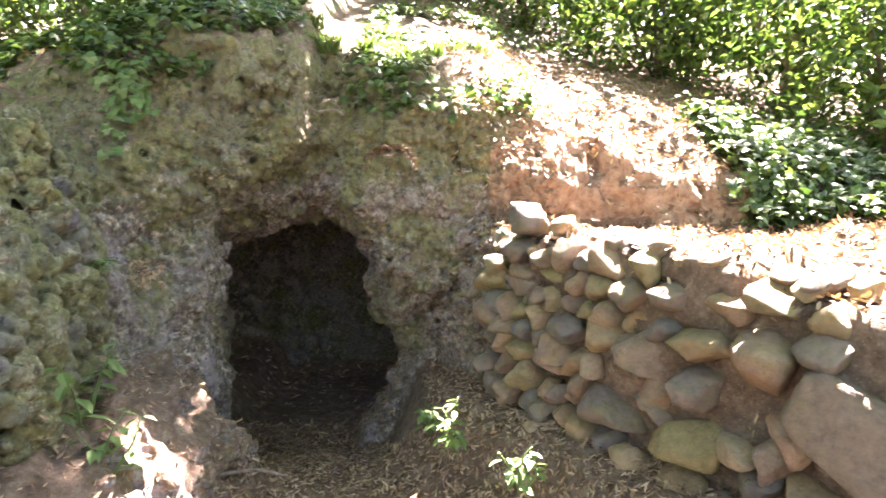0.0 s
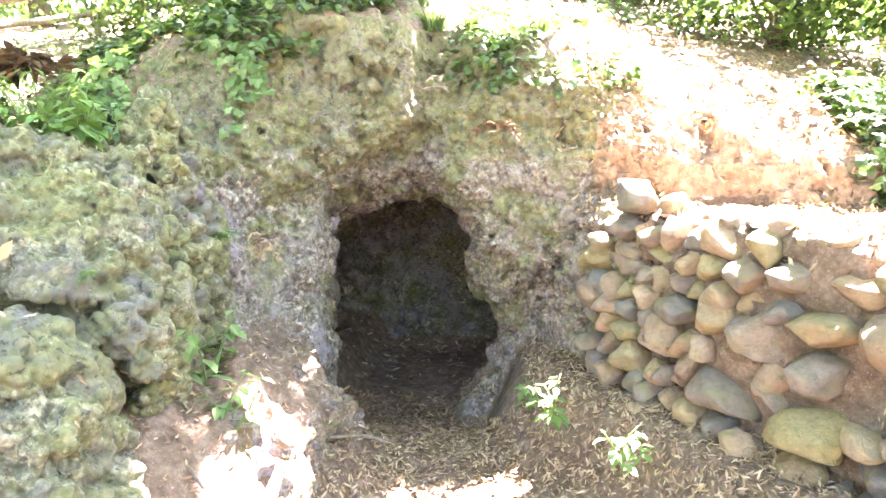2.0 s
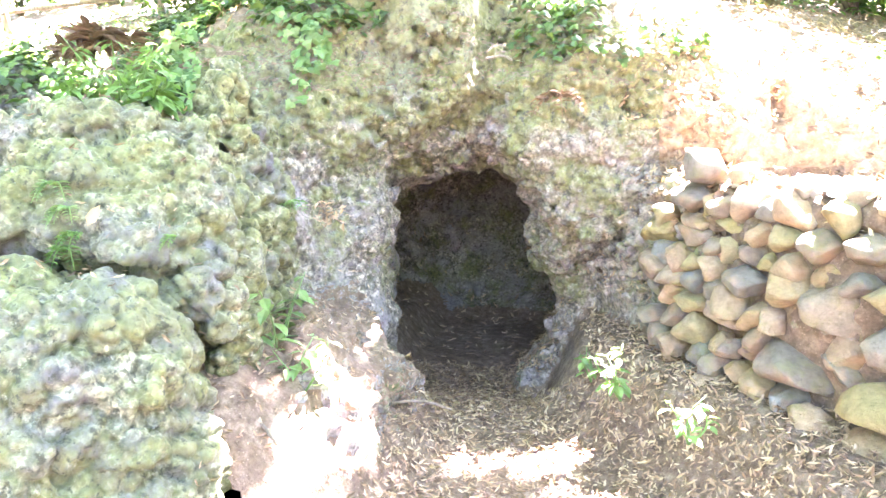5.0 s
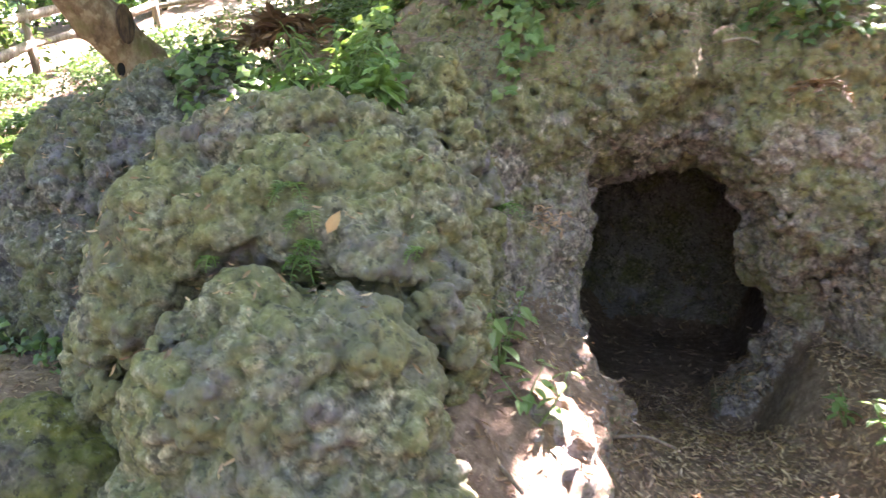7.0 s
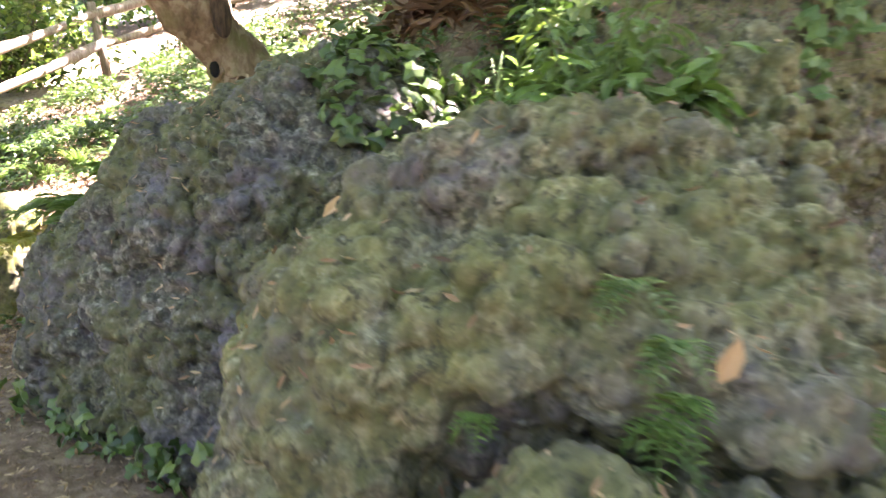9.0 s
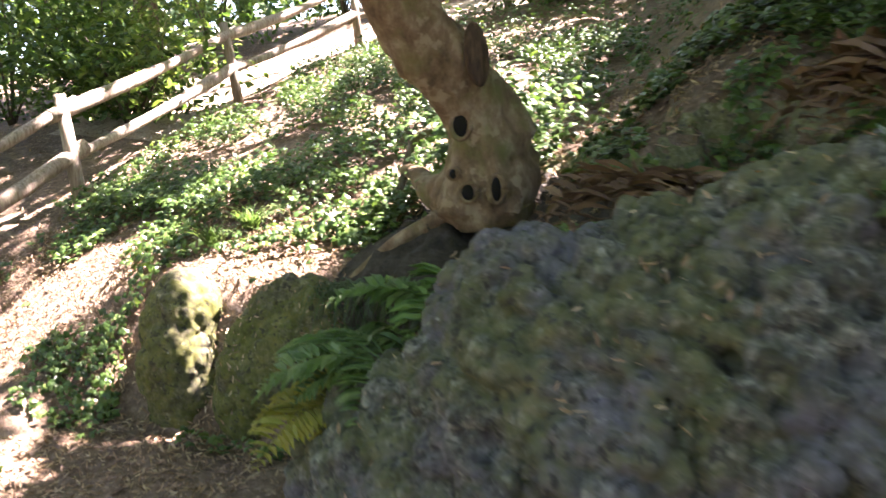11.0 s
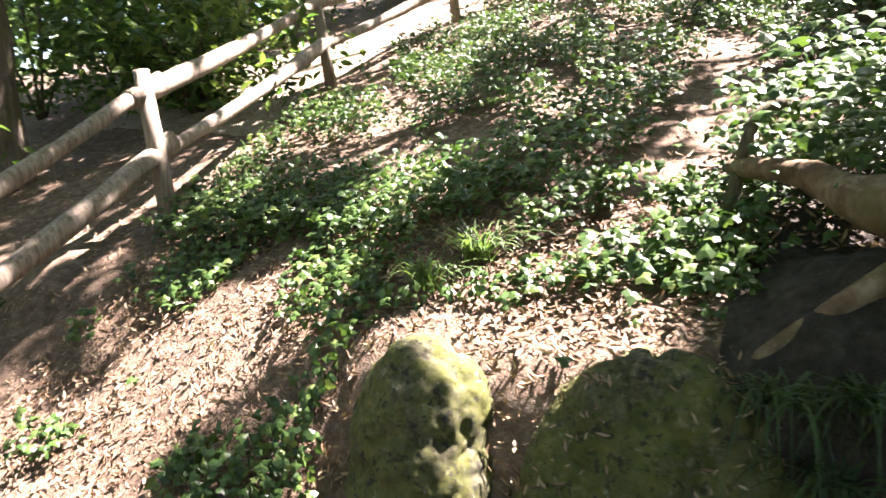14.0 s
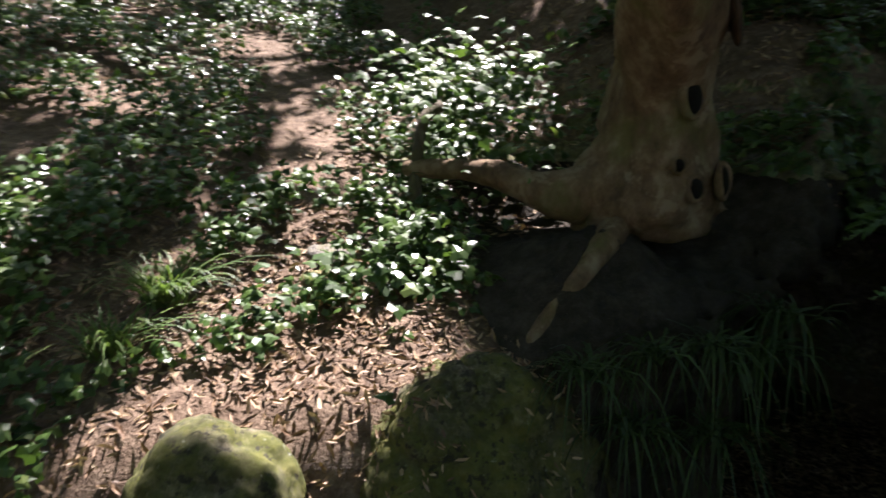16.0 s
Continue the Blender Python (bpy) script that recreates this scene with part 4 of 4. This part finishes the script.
def fern(base, fronds, length, mat, label, facing=None, arch=0.55):
    ob = tagged(new("fern"), label, "fern")
    ob.location = base
    for k in range(fronds):
        a = (facing + rng.uniform(-1.1, 1.1)) if facing is not None else k * 2 * math.pi / fronds + rng.uniform(-0.3, 0.3)
        l = length * rng.uniform(0.7, 1.1)
        t = np.linspace(0, 1, 22)
        reach = l * t
        rib = np.stack([np.cos(a) * reach, np.sin(a) * reach, l * (0.75 * t - arch * 1.6 * t * t)], 1)
        side = np.array((-math.sin(a), math.cos(a), 0))
        spots, spins, sizes = [], [], []
        for s in (-1, 1):
            for i in range(3, 22, 1 if length > 0.2 else 2):
                spots.append(rib[i])
                spins.append(s * side + 0.45 * np.array((math.cos(a), math.sin(a), -0.2)))
                sizes.append(l * 0.34 * math.sin(math.pi * (0.12 + 0.86 * t[i])) ** 0.8 + 0.01)
        lv, lf = stamp("lance", np.array(spots), np.tile(UP, (len(spots), 1)), np.array(sizes), rng, np.array(spins), 0.4 if mat is BROWNFERN else 0.15)
        tv, tq, tc = tube(rib, np.linspace(0.004, 0.0012, 22), 4)
        tri = np.concatenate([tq[:, :3], tq[:, [0, 2, 3]], tc])
        v2, f2 = joined([(lv, lf), (tv, tri)])
        mesh_object("frond", v2, f2, mat, ob, False)
    return ob


fern((-4.52, 3.36, 1.04), 10, 0.42, FRESH, "green fern arching beside the grey boulder")
fern((-4.45, 3.66, 1.15), 8, 0.45, FERN, "feathery fern growing behind the boulder", None, 0.4)
fern((-4.66, 3.28, 0.92), 8, 0.34, YELLOWFERN, "yellowing fern among leaf litter")
fern((-4.1, 3.75, 1.2), 8, 0.5, BROWNFERN, "withered brown bracken hanging over the rock", None, 0.5)
fern((-4.0, 4.1, 1.3), 7, 0.5, FERN, "dark fern below the leaning tree")
for x, z, n, size in ((-2.03, 1.17, 4, 0.08), (-1.95, 1.09, 5, 0.08), (-1.92, 1.0, 3, 0.09), (-1.97, 0.95, 3, 0.09), (-2.25, 0.95, 3, 0.05), (-1.62, 0.98, 3, 0.06)):
    fern(on_front(rock_upper, x, z), n, size, FERN if n < 4 else FRESH, "small drooping fern in a boulder crack", -1.57, 0.9)
fern((-1.62, 3.36, 1.0), 6, 0.12, FERN, "small fern rooted in the cliff face", -1.5, 0.7)
fern((-2.1, 3.35, 1.25), 7, 0.16, FERN, "fern sprouting between boulder and cliff", -1.3, 0.6)
fern((-2.9, 2.12, 0.32), 6, 0.3, FERN, "hart's-tongue-like fern at the boulder's foot", -2.0, 0.6)
fern((-3.9, 4.0, 1.55), 8, 0.45, BROWNFERN, "rust-brown dead bracken on the ledge", -1.6, 0.7)
fern((-3.1, 4.3, 1.9), 8, 0.5, BROWNFERN, "rust-brown dead bracken draped over the bank", -1.8, 0.7)
fern((-0.35, 4.0, 1.5), 6, 0.18, BROWNFERN, "dry brown fern on the rock brow", -1.6, 0.8)


def grass_tuft(base, blades, length, label, spread_out=0.5, hang=0.7, mat=GRASS):
    n = blades
    pieces = []
    for k in range(n):
        a = rng.uniform(0, 2 * math.pi)
        l = length * rng.uniform(0.5, 1.1)
        t = np.linspace(0, 1, 6)
        r = l * spread_out * t * rng.uniform(0.4, 1.3)
        rib = np.stack([math.cos(a) * r, math.sin(a) * r, l * (t - hang * t ** 2.2)], 1) + np.append(rng.normal(0, 0.03, 2), 0)
        side = np.array((-math.sin(a), math.cos(a), 0.15)) * 0.0045
        w = (1 - t ** 2)[:, None]
        vv = np.concatenate([rib - side * w, rib + side * w])
        i = np.arange(5)
        ff = np.concatenate([np.stack([i, i + 1, i + 7], 1), np.stack([i, i + 7, i + 6], 1)])
        pieces.append((vv, ff))
    ob = mesh_object("grass_tuft", *joined(pieces), mat, None, False)
    ob.location = base
    return tagged(ob, label, "grass")


def land_at(x, y, up=0.0):
    return (x, y, float(land(np.array([x]), np.array([y]))[0]) + up)


grass_tuft(land_at(-6.72, 4.96), 110, 0.42, "arching tuft of green grass on the leafy bank", 0.8)
grass_tuft(land_at(-6.88, 4.76), 80, 0.34, "smaller tuft of grass on the leafy bank", 0.8)
# These tufts take the grass copy that is darkened to look shaded.
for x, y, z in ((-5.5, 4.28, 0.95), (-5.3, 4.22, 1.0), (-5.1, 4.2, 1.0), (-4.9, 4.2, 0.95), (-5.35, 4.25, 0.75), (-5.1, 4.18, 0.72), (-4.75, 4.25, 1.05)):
    grass_tuft((x, y, z), 60, 0.34, "grass hanging over the mound, coloured dark for its shade", 0.9, 1.7, SHADE_DARKENED_GRASS)
for x, y in ((-0.75, 4.62), (-0.55, 4.75), (-0.3, 4.7), (-0.9, 4.85), (-0.1, 5.0), (-0.5, 5.2), (0.2, 5.2), (0.5, 5.3)):
    grass_tuft((x, y, float(crest(np.array([x]), np.array([y]))[0]) - 0.03), 110, 0.26, "bright grass tuft on the cliff brow", 0.6, 0.6)

# ---- leaning tree ----
tree = tagged(new("tree"), "leaning old tree with hollow gnarled base and smooth bark", "tree")
tree.location = (-4.97, 4.87, 1.2)
T0 = np.array(tree.location)
trunk_pts = curve_points([(-4.93, 4.9, 1.29), (-4.94, 4.88, 1.42), (-4.90, 4.84, 1.62), (-4.93, 4.76, 1.88), (-5.11, 4.46, 2.28), (-5.3, 4.0, 3.1), (-5.6, 3.5, 4.4), (-5.7, 3.2, 6.0)], 44)
trunk_r = np.interp(np.linspace(0, 7, 44), np.arange(8), [0.255, 0.28, 0.235, 0.185, 0.165, 0.15, 0.12, 0.09])
tube_object("trunk", trunk_pts - T0, trunk_r, BARK, tree, 36, 0.22, 4)
for knots, rr in (([(-5.0, 4.85, 1.42), (-5.3, 4.95, 1.42), (-5.5, 5.12, 1.5), (-5.76, 5.37, 1.5)], (0.17, 0.085, 0.05, 0.03)),
                  ([(-5.08, 4.78, 1.33), (-5.3, 4.62, 1.2), (-5.45, 4.58, 1.08), (-5.64, 4.52, 0.92)], (0.07, 0.04, 0.032, 0.018))):
    tube_object("root", curve_points(knots, 14) - T0, np.interp(np.linspace(0, 3, 14), np.arange(4), rr), BARK, tree, 14, 0.2, 9)


def hollow(centre, out, width, height, name="hollow"):
    """A dark flat patch on the bark in place of a hole's shade; small ones get a swollen lip."""
    bm = bmesh.new()
    bmesh.ops.create_icosphere(bm, subdivisions=3, radius=1)
    z = Vector(out).normalized()
    turn = z.to_track_quat("Z", "Y").to_matrix().to_4x4()
    bmesh.ops.transform(bm, matrix=Matrix.Translation(Vector(centre) - Vector(T0)) @ turn @ Matrix.Diagonal((width / 2, height / 2, 0.025, 1)), verts=bm.verts)
    ob = part(name, bm, ROTTEN if height > 0.2 else HOLLOW_SHADE, tree, "dark flat patch in place of a hollow in the bark")
    if height > 0.2:
        return ob
    a = np.linspace(0, 2 * math.pi, 19)
    m = np.array(turn.to_3x3())
    ring = np.stack([np.cos(a) * width * 0.56, np.sin(a) * height * 0.56, np.full(19, 0.0)], 1) @ m.T + np.array(centre) - T0
    tube_object("lip", ring, (0.008 + 0.1 * min(width, 0.08)) * (1 + 0.35 * np.sin(a * 2 + 1)), BARK, ob, 8, 0.3)
    return ob


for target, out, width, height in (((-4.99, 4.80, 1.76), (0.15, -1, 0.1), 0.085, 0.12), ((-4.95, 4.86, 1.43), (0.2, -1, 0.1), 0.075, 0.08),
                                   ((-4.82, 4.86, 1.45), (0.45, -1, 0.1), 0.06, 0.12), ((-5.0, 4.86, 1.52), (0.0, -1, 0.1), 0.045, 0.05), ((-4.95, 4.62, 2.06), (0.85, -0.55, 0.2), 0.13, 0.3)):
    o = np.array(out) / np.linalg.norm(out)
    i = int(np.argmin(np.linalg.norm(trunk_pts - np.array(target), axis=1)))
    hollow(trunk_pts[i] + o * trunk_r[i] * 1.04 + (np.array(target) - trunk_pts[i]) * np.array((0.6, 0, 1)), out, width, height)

stick = tube_object("stick", curve_points([(-5.76, 5.28, 1.1), (-5.74, 5.31, 1.4), (-5.68, 5.38, 1.68), (-5.58, 5.44, 1.76)], 14), np.linspace(0.03, 0.024, 14), DARKBARK, None, 10, 0.2)
tagged(stick, "dark broken branch standing upright in the ivy", "branch")
log = tube_object("fallen_branch", curve_points([(-6.45, 4.62, 0.86), (-6.2, 4.68, 0.95), (-5.9, 4.72, 1.0)], 12), np.linspace(0.02, 0.03, 12), DARKBARK, None, 8, 0.25)
tagged(log, "short dark fallen branch lying on the mossy boulder", "branch")
for a, b in (((-1.62, 2.6, 0.27), (-1.3, 2.45, 0.2)), ((-1.15, 3.3, 0.02), (-0.85, 3.5, -0.08)), ((-0.75, 4.05, 1.72), (-0.6, 3.98, 1.7))):
    m = [(p + q) / 2 + 0.02 for p, q in zip(a, b)]
    tagged(tube_object("twig", curve_points([a, m, b], 8), np.linspace(0.012, 0.006, 8), TWIG, None, 6, 0.3), "thin dry twig lying on the soil", "twig")
for x, y, z, w in ((-6.14, 5.12, 1.2, 0.11), (-6.2, 4.98, 1.14, 0.09)):
    ob = new("rock", STONES[4])
    ob.matrix_world = pose(x, y, z, 10, 8, 30) @ Matrix.Diagonal((w, w * 0.6, 0.05, 1))
    tagged(ob, "flat pale grey stone half hidden in ivy", "rock")


def big_leaf(at, nrm, size, label):
    lv, lf = stamp("oval", np.array([at]), np.array([nrm]), [size], rng, np.array([(0.4, 0.2, 0.8)]), 0.05)
    ob = mesh_object("fallen_leaf", lv, lf, ORANGE_LEAF, None, False)
    return tagged(ob, label, "leaf")


ORANGE_LEAF = leaf_material("orange_leaf", [(0.0, (0.34, 0.19, 0.09)), (1.0, (0.40, 0.25, 0.13))], 0.5, 0.2)
big_leaf(on_front(rock_upper, -1.885, 1.03, 0.015), (0.3, -0.9, 0.2), 0.08, "orange-tan fallen leaf caught in a small fern")
big_leaf(on_front(rock_upper, -2.76, 1.22, 0.01), (-0.2, -0.6, 0.7), 0.09, "tan fallen leaf resting on the boulder edge")

# ---- woodland round the place ----
# Spots meant to be sunlit; the crowns overhead are cut open towards each.
GAPS = [(-6.6, 4.75, 0.2), (-7.0, 4.1, 0.1), (-7.4, 5.0, 0.08), (-6.9, 3.2, 0.22), (-5.9, 3.1, 0.15), (-7.7, 5.7, 0.1), (-8.0, 3.9, 0.42), (-6.25, 4.55, 0.32), (-6.0, 4.9, 0.45), (-5.95, 5.25, 0.35), (-9.4, 6.3, 0.3), (-8.5, 6.75, 0.28), (-8.55, 7.6, 0.3), (-8.5, 9.2, 0.6), (-5.5, 5.85, 0.65),  (-5.8, 8.3, 0.55),
        (-10.4, 9.9, 1.6), (-9.6, 5.0, 0.22), (-6.9, 10.0, 0.6), (-7.1, 6.9, 0.2), (-7.35, 5.4, 0.16), (-7.7, 4.4, 0.2), (1.0, 3.4, 0.6), (1.8, 3.0, 0.9), (0.9, 5.6, 1.4), (2.0, 6.5, 1.5), (-0.45, 3.42, 0.17), (-1.4, 2.7, 0.1), (-1.55, 3.25, 0.08),
        (-0.5, 5.0, 0.5), (-3.2, 2.75, 0.15), (-1.5, 9.5, 1.4), (3.5, 9.0, 2.0), (-0.85, 4.3, 0.06), (0.35, 4.3, 0.2)]


def shaded(p):
    """Which spots of the crowns lie outside the clearings through which the sun falls."""
    foot = p[:, :2] - np.array(SUN[:2])[None] * ((p[:, 2] - 1.0) / SUN.z)[:, None]
    wav = 0.3 * smooth_noise(np.column_stack([foot, np.zeros(len(p))]), 2.2, 81)
    ok = np.ones(len(p), bool)
    for x, y, r in GAPS:
        up = float(land(np.array([x]), np.array([y]))[0]) - 1.0
        ok &= np.hypot(foot[:, 0] - x + SUN.x / SUN.z * up, foot[:, 1] - y + SUN.y / SUN.z * up) > (r + 0.17) * (1 + wav)
    return ok


TRUNKS = [(-0.35, 8.6, 0.24), (-11.4, 5.45, 0.24), (-13.6, 9.6, 0.2), (4.8, 9.5, 0.2), (5.0, -1.5, 0.22), (-2.5, -3.5, 0.22), (-8.5, -1.8, 0.24), (-6.6, 13.0, 0.2), (-3.4, 11.6, 0.16), (-12.2, 1.8, 0.22), (2.4, 12.5, 0.18), (-10.2, 13.5, 0.2)]
n = 15000
clumps = np.stack([rng.uniform(-15, 8, n), rng.uniform(-5, 17, n), rng.uniform(6.0, 10.5, n)], 1)
clumps = clumps[:4700]
leaves = (clumps[:, None] + rng.normal(0, 0.36, (len(clumps), 11, 3))).reshape(-1, 3)
# Unseen low leaves added to keep sky light off the leaning tree's mound.
low = np.stack([rng.uniform(-5.4, -2.6, 2600), rng.uniform(3.9, 7.0, 2600), rng.uniform(3.4, 4.6, 2600)], 1)
leaves = np.concatenate([leaves, low])
# Unseen leaf patches added up the sun's line to shade chosen spots.
SHADE_COVER = [(-2.7, 2.3, 1.1, 0.75, 600), (-7.9, 4.9, 1.0, 0.8, 160), (-7.1, 4.3, 0.8, 0.5, 50), (-7.3, 6.0, 1.4, 0.8, 110), (-2.2, 2.6, 1.2, 0.95, 620), (-1.8, 2.1, 0.7, 0.6, 300), (-3.7, 3.4, 1.2, 0.9, 600), (-5.0, 4.7, 1.6, 0.55, 380), (-1.5, 4.0, 1.9, 0.9, 500), (-0.95, 4.42, 1.95, 0.42, 320), (-0.2, 4.1, 1.6, 0.5, 260), (-12.3, 6.6, 1.8, 2.6, 2400), (-4.2, 4.6, 1.0, 0.8, 500), (-13.5, 10.5, 3.0, 2.2, 1500)]
for x, y, z, wide, n in SHADE_COVER:
    high = rng.uniform(6.2, 9.5, n)
    r, a = wide * np.sqrt(rng.uniform(0, 1, n)), rng.uniform(0, 6.283, n)
    k = (high - z) / SUN.z
    leaves = np.concatenate([leaves, np.stack([x + r * np.cos(a) + SUN.x * k, y + r * np.sin(a) + SUN.y * k, high], 1)])
leaves = leaves[shaded(leaves)]
owner = np.argmin(((leaves[:, None, :2] - np.array([(t[0], t[1]) for t in TRUNKS] + [(-5.7, 3.2)])[None]) ** 2).sum(2), axis=1)
canopy_n = rng.normal(0, 0.5, (len(leaves), 3)) + UP


def crown(leaf_spots, leaf_normals, parent, base, size, mat=FOREST):
    lv, lf = stamp("oval", leaf_spots - np.array(base), leaf_normals, rng.uniform(size * 0.7, size * 1.3, len(leaf_spots)), rng, None, 0.4)
    return mesh_object("crown", lv, lf, mat, parent, False)


for k, (x, y, r) in enumerate(TRUNKS):
    base = land_at(x, y)
    t = tagged(new("tree"), "tall woodland tree with dark bark and leafy crown", "tree", "trees of the wood")
    t.location = base
    lean = rng.normal(0, 0.5, 2)
    pts = curve_points([(0, 0, -0.2), (lean[0] * 0.2, lean[1] * 0.2, 2.5), (lean[0] * 0.6, lean[1] * 0.6, 5), (lean[0], lean[1], 8.5 - base[2])], 24)
    tube_object("trunk", pts, np.interp(np.linspace(0, 1, 24), (0, 0.08, 1), (r * 1.35, r, r * 0.4)), DARKBARK, t, 14, 0.15, k)
    for q in range(5):
        a, z0 = rng.uniform(0, 6.28), rng.uniform(4.5, 6.5)
        s = np.array((lean[0] * z0 / 8, lean[1] * z0 / 8, z0))
        e = s + np.array((math.cos(a) * 2.4, math.sin(a) * 2.4, 1.6))
        tube_object("limb", curve_points([s, (s + e) / 2 + (0, 0, 0.2), e], 8), np.linspace(r * 0.4, r * 0.12, 8), DARKBARK, t, 8, 0.15, q)
    crown(leaves[owner == k], canopy_n[owner == k], t, base, 0.27)
crown(leaves[owner == len(TRUNKS)], canopy_n[owner == len(TRUNKS)], tree, T0, 0.27)


def shrub(x, y, height, width, count, size, mat, label, stems=5):
    base = land_at(x, y)
    ob = tagged(new("shrub"), label, "shrub", "undergrowth of the wood")
    ob.location = base
    for s in range(stems):
        a = rng.uniform(0, 6.28)
        e = np.array((math.cos(a) * width * 0.35, math.sin(a) * width * 0.35, height * 0.85))
        tube_object("stem", curve_points([(0, 0, -0.1), e * 0.5 + rng.normal(0, 0.06, 3), e], 7), np.linspace(0.025, 0.008, 7), DARKBARK, ob, 6)
    c = rng.normal(0, 1, (count // 14, 3)) * np.array((width * 0.36, width * 0.36, height * 0.30)) + np.array((0, 0, height * 0.48))
    p = (c[:, None] + rng.normal(0, 0.13, (len(c), 14, 3))).reshape(-1, 3)
    p[:, 2] = np.abs(p[:, 2]) + 0.05
    lv, lf = stamp("oval", p, rng.normal(0, 0.6, p.shape) + UP, rng.uniform(size * 0.7, size * 1.35, len(p)), rng, None, 0.4)
    mesh_object("foliage", lv, lf, mat, ob, False)
    return ob


for x, y, h, w in ((-2.6, 9.6, 2.4, 2.2), (-0.9, 10.4, 3.2, 2.4), (1.2, 9.8, 3.4, 2.4), (3.0, 8.8, 3.0, 2.4), (4.8, 7.6, 3.0, 2.4), (6.2, 6.0, 2.8, 2.4), (-4.4, 11.0, 2.6, 2.4), (2.2, 11.8, 4.4, 3.0), (4.6, 10.6, 4.4, 3.0), (-0.2, 13.0, 4.6, 3.0), (6.6, 8.8, 4.2, 3.0), (-2.8, 13.4, 4.4, 3.0), (0.2, 9.0, 2.2, 2.2), (2.4, 8.0, 1.9, 2.0), (-3.6, 9.0, 1.6, 1.8), (4.0, 6.4, 1.8, 2.0), (7.4, 4.4, 2.6, 2.4)):
    shrub(x, y, h, w, 4600, 0.10, FOREST, "sunlit light-green undergrowth behind the cliff")
for x, y, h, w in ((-11.0, 7.2, 1.2, 1.4), (-12.2, 7.6, 1.8, 1.8), (-10.9, 3.6, 1.3, 1.6), (-12.6, 4.4, 2.2, 2.2), (-14.0, 7.4, 3.0, 2.6), (-13.8, 11.2, 3.0, 2.6), (-12.0, 13.0, 2.6, 2.4), (-9.4, 14.0, 2.8, 2.6), (-7.0, 11.8, 2.0, 2.2), (-15.5, 5.0, 3.2, 2.8), (-15.5, 9.5, 3.4, 3.0), (-11.8, 0.8, 2.0, 2.2)):
    shrub(x, y, h, w, 3000, 0.11, FOREST, "dark green bush beyond the rail fence")
woods = []
a = rng.uniform(0, 2 * math.pi, 26000)
d = rng.uniform(19, 30, 26000)
p = np.stack([-4 + d * np.cos(a), 5 + d * np.sin(a), rng.uniform(-0.5, 11, 26000)], 1)
p[:, 2] += np.maximum(land(p[:, 0], p[:, 1]), 0) * 0.8
woods.append(stamp("plain", p, np.stack([-np.cos(a), -np.sin(a), np.full(26000, 0.6)], 1), rng.uniform(0.5, 1.1, 26000), rng, None, 0.5))
stuff("far_woods", woods, FOREST, "dense leafy woodland closing the view all round", "woods")
